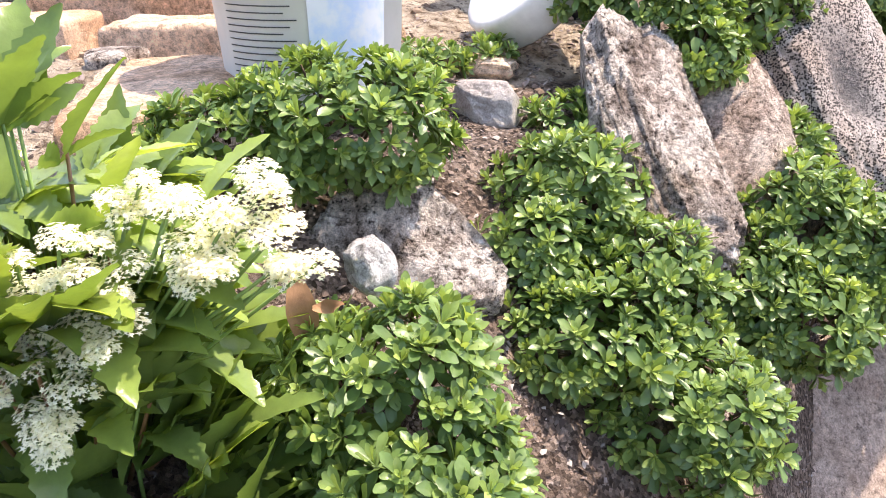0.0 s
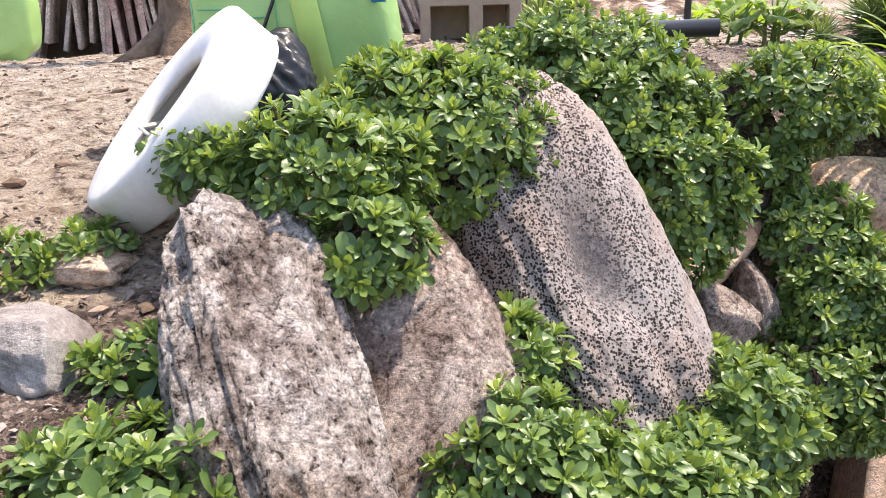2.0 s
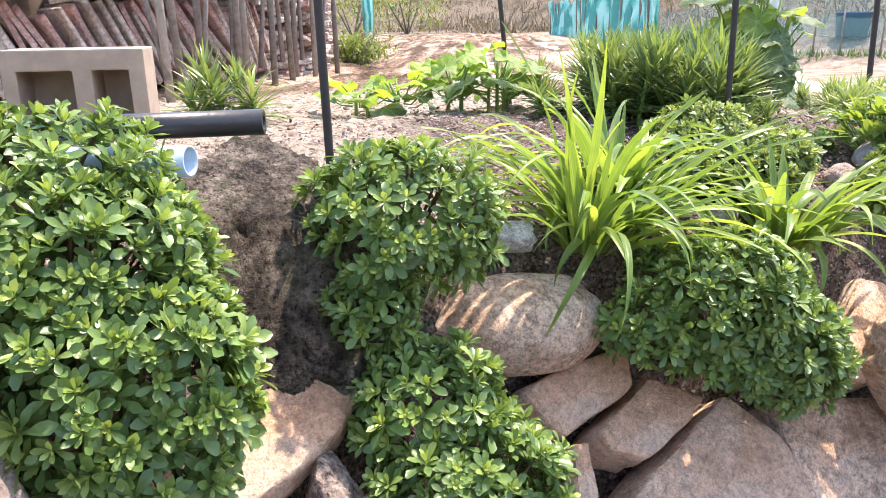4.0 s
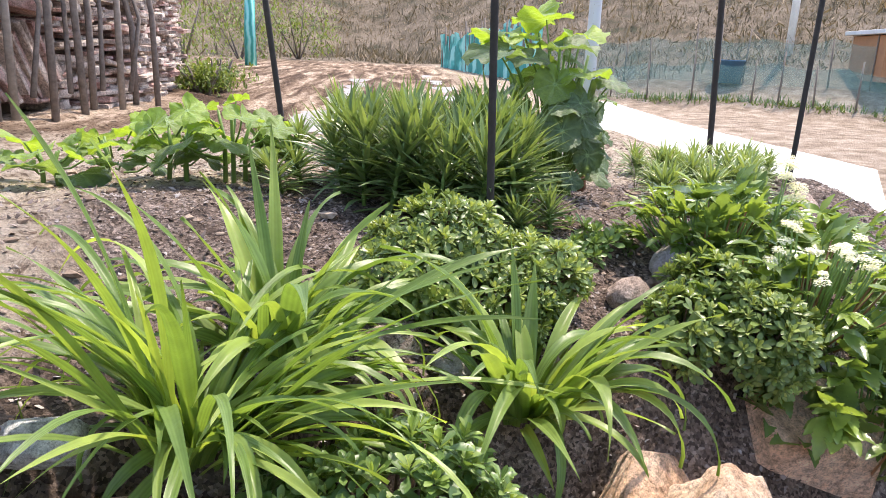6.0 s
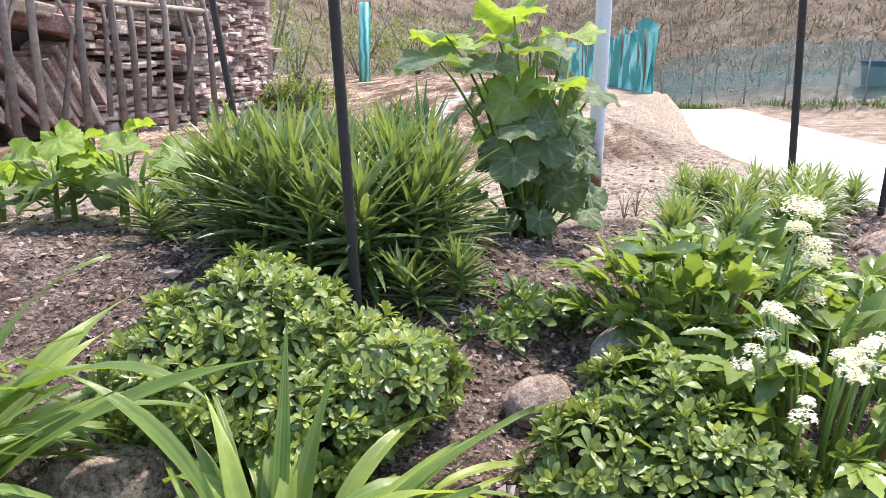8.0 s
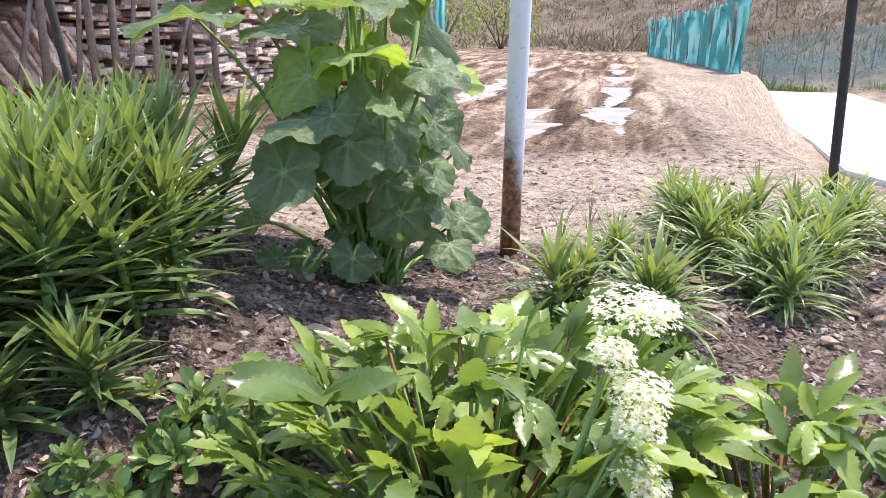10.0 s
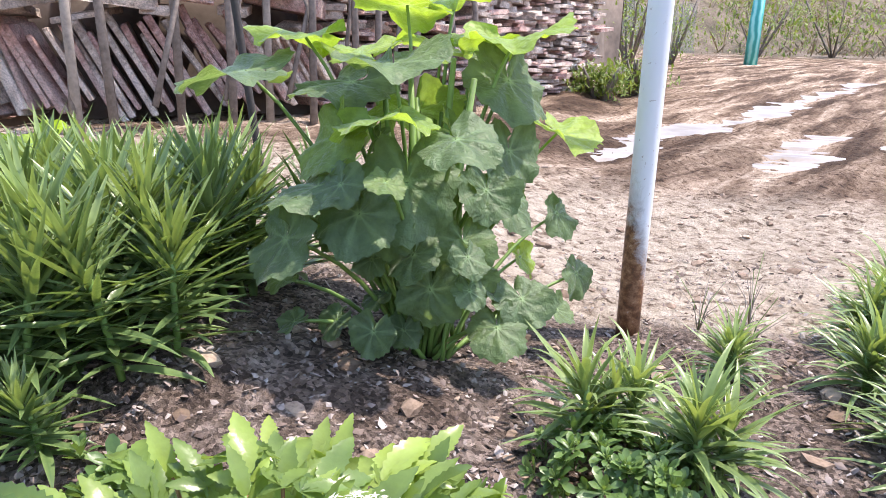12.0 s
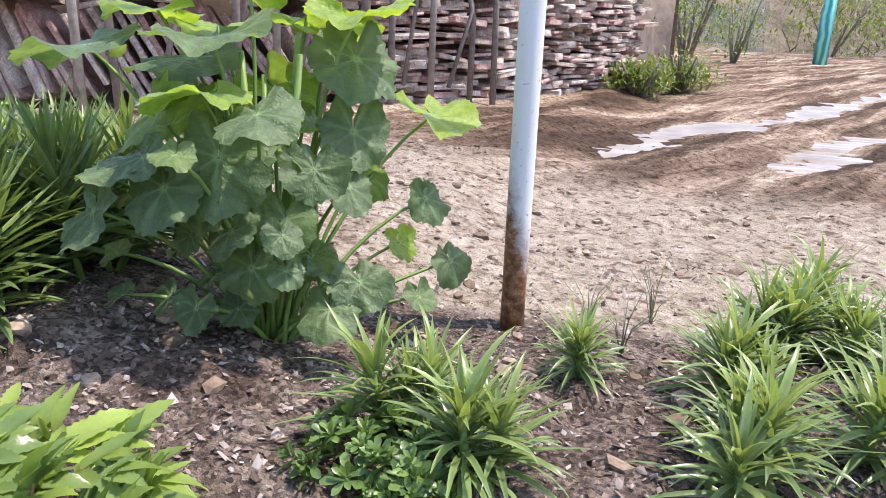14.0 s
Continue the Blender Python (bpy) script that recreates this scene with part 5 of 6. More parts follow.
def flower_head(top, root, tip, rad, g, n=90):
    stalk = Mesh()
    tube(stalk, [root, (np.asarray(root) + tip) / 2 + g.normal(0, 0.006, 3), tip], [0.0022, 0.0019, 0.0014], 5)
    m = Mesh()
    for _ in range(int(n * 2.6)):
        a, q = g.uniform(0, 6.283), math.sqrt(g.random())
        p0 = np.asarray(tip) + (rad * q * math.cos(a), rad * q * math.sin(a), 0.30 * rad * (1 - q * q) + g.uniform(-0.45, 0.35) * rad)
        ax = np.array([0.5 * q * math.cos(a), 0.5 * q * math.sin(a), 1.0]) + g.normal(0, 0.3, 3)
        r, u, d = frame_of(ax)
        s = g.uniform(0.0016, 0.0030)
        vs = [p0 + d * s * 0.25]
        for k in range(10):
            b = 2 * math.pi * k / 10
            rr = s * g.uniform(0.8, 1.3) if k % 2 == 0 else s * 0.35
            vs.append(p0 + rr * (math.cos(b) * r + math.sin(b) * u))
        m.add(vs, [(0, 1 + k, 1 + (k + 1) % 10) for k in range(10)], young=g.uniform(0, 0.5))
    part("flower_stalk", stalk, STEM, part("flower_head", m, PETAL, top, "white umbel of tiny flowers"))


g = np.random.default_rng(77)
ang1 = angelica("lush angelica with toothed leaves and white flower heads", (2.93, 2.15, 1.17), 71, 190, 0.175, 0.185, 0.045, (1.0, 0.8), 0.25)
for (x, y, z, rad) in [(0.085, -0.085, 0.220, 0.026), (0.108, -0.075, 0.212, 0.020), (0.070, -0.100, 0.196, 0.016), (0.085, -0.115, 0.175, 0.020), (0.084, -0.120, 0.156, 0.018), (0.082, -0.115, 0.120, 0.022), (0.10, -0.11, 0.10, 0.016)]:
    flower_head(ang1, (x - 0.06, y - 0.02, 0.02), (x, y, z), rad, g, 120)
palm = Mesh()
for k in range(7):
    an = (k - 3) * 0.42
    d = np.array([-0.35 * math.cos(an) + 0.75 * math.sin(an), -0.62 * math.cos(an) - 0.25 * math.sin(an), 0.45])
    v, f = strip_leaf(0.078 * (1 - 0.06 * abs(k - 3)), 0.027, 18, toothed, bend=0.35, fold=0.3, teeth=0.11, wave=0.04, seed=k)
    palm.add(place(v, (-0.115, -0.06, 0.155), d, (0.0, -0.3, 1), 1.0, 0.1 * (k - 3)), f, young=0.05)
stalk = Mesh()
tube(stalk, [(-0.05, -0.02, 0.0), (-0.10, -0.045, 0.09), (-0.115, -0.06, 0.155)], [0.003, 0.0026, 0.002], 6)
part("stalk", stalk, STEM, part("leaf", palm, ANGEL, ang1))
ang2 = angelica("angelica hanging over the bank with white flower heads", (2.95, 1.94, 1.08), 72, 135, 0.20, 0.21, 0.056, (1.2, 0.8), 0.1)
for (x, y, z) in [(2.875, 1.915, 1.30), (2.865, 1.93, 1.31), (2.84, 1.86, 1.28), (2.88, 1.84, 1.285), (2.90, 1.83, 1.28), (2.86, 1.80, 1.28), (2.80, 1.80, 1.25), (2.93, 1.86, 1.28), (2.97, 1.89, 1.27), (2.92, 1.80, 1.26), (2.95, 1.83, 1.25), (2.83, 1.91, 1.27)]:
    for q in range(2):
        flower_head(ang2, ((x - 2.95) * 0.5, (y - 1.94) * 0.5, 0.02), np.array((x - 2.95, y - 1.94, z - 1.08)) + g.normal(0, 0.012, 3) * q, g.uniform(0.008, 0.013), g, 34)
angelica("dark broad angelica leaves spilling over the bank's edge", (2.98, 1.80, 0.90), 78, 110, 0.24, 0.20, 0.075, (1.2, 0.8), 0.2)
angelica("leafy angelica beside the lilies", (3.20, 2.12, 1.15), 73, 60, 0.13, 0.15, 0.05)
ang4 = angelica("broad-leaved angelica with drooping white flowers", (-0.15, 0.55, 0.96), 74, 150, 0.36, 0.165, 0.085, (1.0, 0.9), 0.05)
angelica("low angelica leaves under the drooping flowers", (-0.07, 0.49, 0.90), 75, 70, 0.15, 0.125, 0.115, (1.1, 0.8), 0.3)
base4 = np.array((-0.15, 0.55, 0.96))
for (x, y, z) in [(0.066, 0.527, 1.255), (0.07, 0.511, 1.22), (0.036, 0.52, 1.24), (0.005, 0.509, 1.217), (-0.05, 0.524, 1.249), (-0.063, 0.51, 1.218), (-0.098, 0.497, 1.192), (-0.073, 0.486, 1.168), (-0.043, 0.484, 1.164),
                  (-0.12, 0.47, 1.134), (-0.082, 0.462, 1.118), (-0.104, 0.447, 1.087), (0.078, 0.502, 1.201), (-0.007, 0.522, 1.245), (-0.111, 0.482, 1.161), (0.05, 0.53, 1.225), (0.02, 0.50, 1.20)]:
    tip = np.array((0.2, 0.0, 1.45)) * 0.12 + np.array((x, y, z)) * 0.88 - base4
    for q in range(3):
        flower_head(ang4, (0.02, 0.0, 0.05), tip + g.normal(0, 0.013, 3) * (q > 0), g.uniform(0.011, 0.018), g, 70)


# ---- things on the garden top ----
def lathe(m, profile, sides=32):
    v, f = [], []
    for r, z in profile:
        for k in range(sides):
            a = 2 * math.pi * k / sides
            v.append((r * math.cos(a), r * math.sin(a), z))
    for i in range(len(profile) - 1):
        for k in range(sides):
            a, b = i * sides + k, i * sides + (k + 1) % sides
            f.append((a, b, b + sides, a + sides))
    m.add(v, f)


# white paint bucket with printed label
bucket = thing("paint_bucket", "white plastic paint bucket with a printed label", "bucket", (0.004, 1.165, 1.175), rz=-100, scale=1.08)
m = Mesh()
lathe(m, [(0.0, 0.0), (0.118, 0.0), (0.124, 0.01), (0.138, 0.30), (0.146, 0.30), (0.148, 0.315), (0.146, 0.33), (0.140, 0.33), (0.136, 0.30), (0.118, 0.02), (0.0, 0.02)], 40)
part("body", m, WHITE_PAINT, bucket)


def on_bucket(name, a0, a1, z0, z1, material, off=0.002, under=None):
    m = Mesh()
    v, f = [], []
    n = 10
    for i in range(n + 1):
        a = radians(a0 + (a1 - a0) * i / n)
        for z in (z0, z1):
            r = 0.124 + 0.014 * (z - 0.01) / 0.29 + off
            v.append((r * math.cos(a), r * math.sin(a), z))
    f = [(2 * i, 2 * i + 2, 2 * i + 3, 2 * i + 1) for i in range(n)]
    m.add(v, f)
    return part(name, m, material, under or bucket)


BLUE_WASH, nt, p = mat("faded_blue_print")
nt.links.new(ramp(nt, noise_out(nt, 14, 5, 0.6), [(0.40, (0.52, 0.62, 0.78)), (0.52, (0.72, 0.73, 0.75)), (0.62, (0.76, 0.76, 0.77))]), p.inputs["Base Color"])
p.inputs["Roughness"].default_value = 0.4
band = on_bucket("label_band", -38, 12, 0.155, 0.20, DARK_PRINT)
for k in range(4):
    on_bucket("print_bar", -30 + k * 11, -23 + k * 11, 0.163, 0.192, WHITE_PAINT, 0.004, band)
for k in range(14):
    on_bucket("print_line", -34, 2 + (k * 7) % 11, 0.147 - k * 0.0085, 0.1486 - k * 0.0085, DARK_PRINT)
on_bucket("pale_blue_patch", 18, 66, 0.02, 0.28, BLUE_WASH, 0.002)
m = Mesh()
hp = [(0.143 * math.cos(radians(55 + 6 * i)), 0.143 * math.sin(radians(55 + 6 * i)) + 0.01, 0.27 - 0.10 * math.sin(math.pi * i / 12)) for i in range(13)]
tube(m, [(1.06 * a, 1.06 * b, c) for a, b, c in hp], 0.0025, 6)
part("handle", m, BLACK, bucket)

# white-painted tyre leaning back against the bank
tyre = thing("painted_tyre", "old car tyre painted white, leaning on the soil", "tyre")
m = Mesh()
R0, r0 = 0.163, 0.076
ring = [(r0, -0.022), (r0 + 0.008, -0.030), (r0 + 0.04, -0.037), (R0 - 0.012, -0.037), (R0 - 0.004, -0.0345), (R0, -0.029), (R0, 0.029), (R0 - 0.004, 0.0345), (R0 - 0.012, 0.037), (r0 + 0.04, 0.037), (r0 + 0.008, 0.030), (r0, 0.022), (r0 + 0.012, 0.016), (R0 - 0.015, 0.020), (R0 - 0.015, -0.020), (r0 + 0.012, -0.016), (r0, -0.022)]
lathe(m, ring, 56)
part("casing", m, TYRE_PAINT, tyre)
m = Mesh()
for k in range(1):
    a = k * 2.1 + 3.4
    tube(m, [(0.1 * math.cos(a), 0.1 * math.sin(a), 0.0), (0.06 * math.cos(a + .6), 0.06 * math.sin(a + .6), 0.03), (0.045 * math.cos(a + 1.1), 0.045 * math.sin(a + 1.1), 0.02)], [0.004, 0.003, 0.002], 6)
part("lashing_wire", m, TYRE_PAINT, tyre)
TY_C, TY_N = Vector((0.392, 1.447, 1.333)), Vector((-0.69, -0.20, 0.66)).normalized()
tyre.matrix_basis = Matrix.Translation(TY_C) @ TY_N.to_track_quat("Z", "Y").to_matrix().to_4x4()

# lime-green sack standing behind the tyre
sack = thing("green_sack", "lime-green plastic sack printed with blue and green marks", "sack", (0.545, 1.855, 1.235), rz=-7, scale=0.70)
m = Mesh()
v, f = [], []
nu, nv = 56, 24
for i in range(nv + 1):
    t = i / nv
    w = 0.26 * (1 - 0.05 * t) + 0.015 * math.sin(t * 7)
    dp = 0.13 * (math.sin(math.pi * min(1, 0.25 + t * 0.75)) ** 0.6) + 0.01
    for k in range(nu):
        a = 2 * math.pi * k / nu
        cx, sy = math.cos(a), math.sin(a)
        v.append((w * math.copysign(abs(cx) ** 0.35, cx), dp * math.copysign(abs(sy) ** 0.5, sy) + 0.006 * math.sin(9 * t + 5 * a) + 0.004 * math.sin(17 * t - 3 * a), 0.80 * t))
for i in range(nv):
    for k in range(nu):
        a, b = i * nu + k, i * nu + (k + 1) % nu
        f.append((a, b, b + nu, a + nu))
f.append(tuple(range(nv * nu, (nv + 1) * nu)))
m.add(v, f)
part("body", m, LIME, sack)


def sack_print(name, x0, x1, z0, z1, material, tilt=0.0):
    m = Mesh()
    y = -0.146
    m.add([(x0, y, z0), (x1, y, z0), (x1 + tilt, y, z1), (x0 + tilt, y, z1), (x0, y + 0.003, z0), (x1, y + 0.003, z0), (x1 + tilt, y + 0.003, z1), (x0 + tilt, y + 0.003, z1)], [(0, 1, 2, 3), (4, 7, 6, 5), (0, 4, 5, 1), (1, 5, 6, 2), (2, 6, 7, 3), (3, 7, 4, 0)])
    return part(name, m, material, sack)


sack_print("pale_stripe", 0.06, 0.125, 0.02, 0.70, LIME_PALE, -0.12)
for k in range(4):
    sack_print("print_bar", -0.22 + k * 0.028, -0.20 + k * 0.028, 0.385, 0.405, BLUE_PRINT)
for k in range(4):
    sack_print("print_line", -0.22, -0.13, 0.35 - k * 0.03, 0.354 - k * 0.03, GREEN_PRINT)
for x0, x1, z0, z1 in ((-0.235, -0.03, 0.372, 0.376), (-0.235, -0.231, 0.20, 0.376), (-0.034, -0.03, 0.20, 0.376), (-0.235, -0.03, 0.20, 0.204), (-0.12, -0.06, 0.30, 0.304), (-0.12, -0.06, 0.28, 0.284)):
    sack_print("print_frame", x0, x1, z0, z1, GREEN_PRINT)
sack_print("print_mark", 0.20, 0.235, 0.33, 0.375, BLUE_PRINT)
sack_print("print_mark", 0.20, 0.235, 0.385, 0.42, BLUE_PRINT)
m = Mesh()
tube(m, [(-0.10, -0.158, 0.20), (-0.07, -0.160, 0.26), (-0.02, -0.157, 0.37), (0.03, -0.152, 0.52), (0.06, -0.13, 0.70)], 0.0045, 6)
part("cord", m, BLACK, sack)
sack2 = thing("green_bag", "lime-green plastic sack standing on the sand", "sack", (-0.68, 3.60, gz(-0.68, 3.60)), scale=0.80)
m = Mesh()
q = np.sign(ICO4[0]) * np.abs(ICO4[0]) ** 0.6 * np.array([0.22, 0.10, 0.24]) * (1 + 0.12 * noise3(ICO4[0] * 2, 3.3))[:, None]
m.add(q + (0, 0, 0.22), ICO4[1])
part("body", m, LIME, sack2)

# crumpled black bag between tyre and sack
bag = thing("black_bag", "crumpled black plastic bag behind the tyre", "bag", (0.50, 1.64, 1.22))
m = Mesh()
q = ICO5[0] * (1 + 0.30 * noise3(ICO5[0] * 1.3, 8.1) + 0.22 * (0.5 - np.abs(noise3(ICO5[0] * (1.6, 4.0, 2.2), 5.1))) + 0.12 * (0.5 - np.abs(noise3(ICO5[0] * (3, 8, 5), 2.1))))[:, None] * np.array([0.072, 0.05, 0.098])
m.add(q + (0, 0, 0.10), ICO5[1])
part("body", m, BLACK, bag)

# tree trunk with root flare
TREE_AT = (0.17, 2.93, gz(0.17, 2.93) - 0.02)
tree = thing("tree", "bare grey-brown tree trunk with flared roots", "tree", TREE_AT)
m = Mesh()
v, f = [], []
for i in range(14):
    t = i / 13
    z = -0.05 + 2.6 * t
    r0_ = 0.075 + 0.10 * math.exp(-z / 0.10) * 0.8
    for k in range(20):
        a = 2 * math.pi * k / 20
        r_ = r0_ * (1 + 0.18 * math.exp(-z / 0.15) * math.cos(4 * a + 0.5) + 0.04 * math.sin(3 * a + z * 4))
        v.append((r_ * math.cos(a) + 0.10 * t, r_ * math.sin(a) + 0.05 * t, z))
for i in range(13):
    for k in range(20):
        a, b = i * 20 + k, i * 20 + (k + 1) % 20
        f.append((a, b, b + 20, a + 20))
m.add(v, f)
part("trunk", m, BARK, tree)
for a, ln in ((3.6, 0.32), (4.6, 0.2), (0.3, 0.22), (2.4, 0.25)):
    m = Mesh()
    tube(m, [(0.05 * math.cos(a), 0.05 * math.sin(a), 0.10), (ln * 0.55 * math.cos(a), ln * 0.55 * math.sin(a), 0.03), (ln * math.cos(a + 0.2), ln * math.sin(a + 0.2), -0.01)], [0.05, 0.035, 0.015], 8)
    part("root", m, BARK, tree)
for a in (0.4, 2.2, 4.4):
    m = Mesh()
    tube(m, [(0.1, 0.05, 2.4), (0.1 + 0.5 * math.cos(a), 0.05 + 0.5 * math.sin(a), 3.0), (0.1 + 0.9 * math.cos(a), 0.05 + 0.9 * math.sin(a), 3.8)], [0.06, 0.04, 0.015], 8)
    part("limb", m, BARK, tree)

# hollow concrete block
block = thing("concrete_block", "hollow concrete building block on the soil", "block", (1.015, 2.645, 1.283), rz=-7)
L_, W_, H_ = 0.29, 0.14, 0.19
cuts = ([-L_ / 2, -L_ / 2 + 0.03, -0.005, 0.035, L_ / 2 - 0.035, L_ / 2], [-W_ / 2, W_ / 2 - 0.03, W_ / 2], [0, 0.03, H_ - 0.045, H_])
bm = bmesh.new()
corner = {}


def solid(i, j, k):
    return 0 <= i < 5 and 0 <= j < 2 and 0 <= k < 3 and not (j == 0 and k == 1 and i in (1, 3))


def at_cut(*c):
    if c not in corner:
        corner[c] = bm.verts.new([cuts[q][c[q]] for q in range(3)])
    return corner[c]


for i, j, k in np.ndindex(5, 2, 3):
    if not solid(i, j, k):
        continue
    for ax_ in range(3):
        for way_ in (-1, 1):
            nb = [i, j, k]
            nb[ax_] += way_
            if solid(*nb):
                continue
            lo = [i, j, k]
            lo[ax_] += way_ > 0
            u_, w_ = [q for q in range(3) if q != ax_]
            ring_ = []
            for du, dw in ((0, 0), (1, 0), (1, 1), (0, 1)):
                c_ = list(lo)
                c_[u_] += du
                c_[w_] += dw
                ring_.append(at_cut(*c_))
            bm.faces.new(ring_)
bmesh.ops.recalc_face_normals(bm, faces=bm.faces[:])
sharp = [e for e in bm.edges if e.calc_face_angle(0) > 0.5]
bmesh.ops.bevel(bm, geom=sharp, offset=0.004, segments=2, affect="EDGES", profile=0.6)
me = bpy.data.meshes.new("body")
bm.to_mesh(me)
bm.free()
me.materials.append(CONCRETE)
part("body", me, CONCRETE, block)


def pipe(name, label, a, b, r, material, wall=0.15, slots=False):
    top = thing(name, label, "pipe")
    m = Mesh()
    a, b = np.asarray(a, float), np.asarray(b, float)
    ri, up_, d = frame_of(b - a)
    ln = np.linalg.norm(b - a)
    v, f = [], []
    prof_ = [(r, 0), (r, ln), (r * (1 - wall), ln), (r * (1 - wall), 0)]
    n = 24
    for rr, z in prof_:
        for k in range(n):
            an = 2 * math.pi * k / n
            v.append(a + d * z + rr * (math.cos(an) * ri + math.sin(an) * up_))
    for i in range(4):
        for k in range(n):
            f.append((i * n + k, i * n + (k + 1) % n, ((i + 1) % 4) * n + (k + 1) % n, ((i + 1) % 4) * n + k))
    m.add(v, f)
    part("tube", m, material, top)
    return top


pipe("black_pipe", "black plastic pipe with a slotted end", (0.92, 1.86, 1.395), (1.312, 1.745, 1.403), 0.0165, BLACK, 0.5)
pipe("blue_pipe", "pale blue plastic pipe lying over the mossy rock", (0.96, 1.84, 1.36), (1.218, 1.70, 1.367), 0.019, BLUE_PLASTIC)
pipe("grey_pipe", "grey plastic pipe leaning on the sack", (0.715, 2.78, 1.33), (0.655, 2.03, 1.66), 0.045, GREY_PLASTIC, 0.06)
pipe("black_drain_pipe", "short dark rusty pipe end lying on soil", (0.705, 2.26, 1.345), (0.585, 2.31, 1.34), 0.052, IRON, 0.08)
rock("rock", "flat brown stone slab tilted beside the pipes", (0.79, 1.90, 1.275), (0.94, 2.00, 1.345), 0.16, 0.028, BROWN_ROCK, 40.0, face=(-0.3, -0.2, 0.9), boxy=0.6, rough=0.5)


# iron stakes
def stake(label, foot, head, r=0.0085, ribbed=False):
    top = thing("iron_stake", label, "stake", (0, 0, 0), "iron stakes in the garden")
    m = Mesh()
    foot, head = np.asarray(foot, float), np.asarray(head, float)
    n = 110 if ribbed else 14
    pts = [foot + (head - foot) * i / n for i in range(n + 1)]
    rad = [r * (1 + (0.10 if ribbed and i % 2 else 0)) for i in range(n + 1)]
    tube(m, pts, rad, 10)
    part("rod", m, IRON, top)
    return top


stake("dark iron stake standing in the soil", (1.48, 2.20, 1.20), (1.46, 2.22, 2.5), 0.0085)
stake("dark iron stake leaning in the soil", (2.37, 3.27, 1.08), (2.21, 3.27, 2.4), 0.0085)
stake("ribbed iron reinforcing bar standing in the soil", (2.455, 2.235, 1.18), (2.385, 2.20, 2.5), 0.0068, True)
stake("rusty dark iron stake beside the lilies", (4.125, 3.30, 1.05), (4.03, 3.30, 2.5), 0.012)
stake("thin dark iron stake beside a pale stone", (3.91, 2.75, 1.12), (3.96, 2.75, 2.5), 0.0085)

# white pole
pole = thing("white_pole", "white painted steel pole rusting at its foot", "pole", (3.160, 2.896, 1.188))
m = Mesh()
tube(m, [(0, 0, -0.05 + 0.1 * i) for i in range(27)], 0.0182, 20)
part("shaft", m, POLE, pole)

# dead leaf on the bank
m = Mesh()
v, f = strip_leaf(0.072, 0.027, 9, lance, bend=0.5, fold=0.6, wave=0.2)
m.add(place(v, (0.070, 0.570, 1.158), (0.16, -0.25, -0.95), (0.3, -0.9, 0.2), 1.0), f)
v, f = strip_leaf(0.034, 0.012, 8, lance, bend=-0.8, fold=0.5, wave=0.25)
m.add(place(v, (0.088, 0.55, 1.135), (0.9, -0.1, 0.1), (0.0, -0.8, 0.6), 1.0), f)
tagged(part("dry_leaf", m, DRY_LEAF), "curled brown dead leaf on the bank", "leaf")
m = Mesh()
tube(m, [(0.33, 0.98, 1.06), (0.30, 0.86, 1.0), (0.29, 0.78, 0.97), (0.31, 0.70, 0.92)], 0.003, 6)
tagged(part("twig", m, TWIG), "thin dry twig lying on the bank", "twig")

# wisps of dry grass near the pole
g = np.random.default_rng(33)
for x, y in ((3.27, 2.93), (3.33, 2.84), (3.36, 3.02)):
    top = thing("dry_grass", "wispy tuft of thin dry grass", "grass", (x, y, gz(x, y)), "dry grass wisps")
    for k in range(9):
        a, h = g.uniform(0, 6.283), g.uniform(0.05, 0.12)
        m = Mesh()
        tube(m, [(0, 0, -0.005), (0.012 * math.cos(a), 0.012 * math.sin(a), h * 0.5), (0.045 * math.cos(a), 0.045 * math.sin(a), h)], [0.0009, 0.0007, 0.0004], 4)
        part("blade", m, STEM if k % 3 == 0 else WOOD, top)

# ---- stacked roof tiles and slates ----
PILE = np.array([(-2.2, 4.30), (-0.6, 4.40), (0.7, 4.58), (1.45, 5.1), (2.1, 6.3), (2.6, 8.4), (3.0, 11.0)])
seg = np.r_[0, np.cumsum(np.hypot(*np.diff(PILE, axis=0).T))]


def along(s):
    x, y = np.interp(s, seg, PILE[:, 0]), np.interp(s, seg, PILE[:, 1])
    x2, y2 = np.interp(s + 0.05, seg, PILE[:, 0]), np.interp(s + 0.05, seg, PILE[:, 1])
    return x, y, math.atan2(y2 - y, x2 - x)


m = Mesh()
v, f = [], []
NS = 90
for i in range(NS + 1):
    s = seg[-1] * i / NS
    x, y, a = along(s)
    nx_, ny_ = -math.sin(a), math.cos(a)
    z0 = gz(x, y)
    hh = 0.75 + 0.35 * step((s - 3.6) / 1.5) + 0.08 * math.sin(s * 4)
    for (o_, z_) in ((0.10, -0.1), (0.16, hh * 0.5), (0.28, hh), (0.9, hh * 1.05), (1.5, hh * 0.3), (1.7, -0.1)):
        v.append((x + nx_ * o_, y + ny_ * o_, z0 + z_ + 0.03 * math.sin(s * 13 + o_ * 9)))
for i in range(NS):
    for k in range(5):
        a = i * 6 + k
        f.append((a, a + 6, a + 7, a + 1))
m.add(v, f)
stack = thing("tile_stack", "long low wall of stacked old roof tiles and slates", "wall")
part("earth_core", m, plain_mat("dark_earth", (0.17, 0.13, 0.105), 0.95, 0.4, 8), stack)


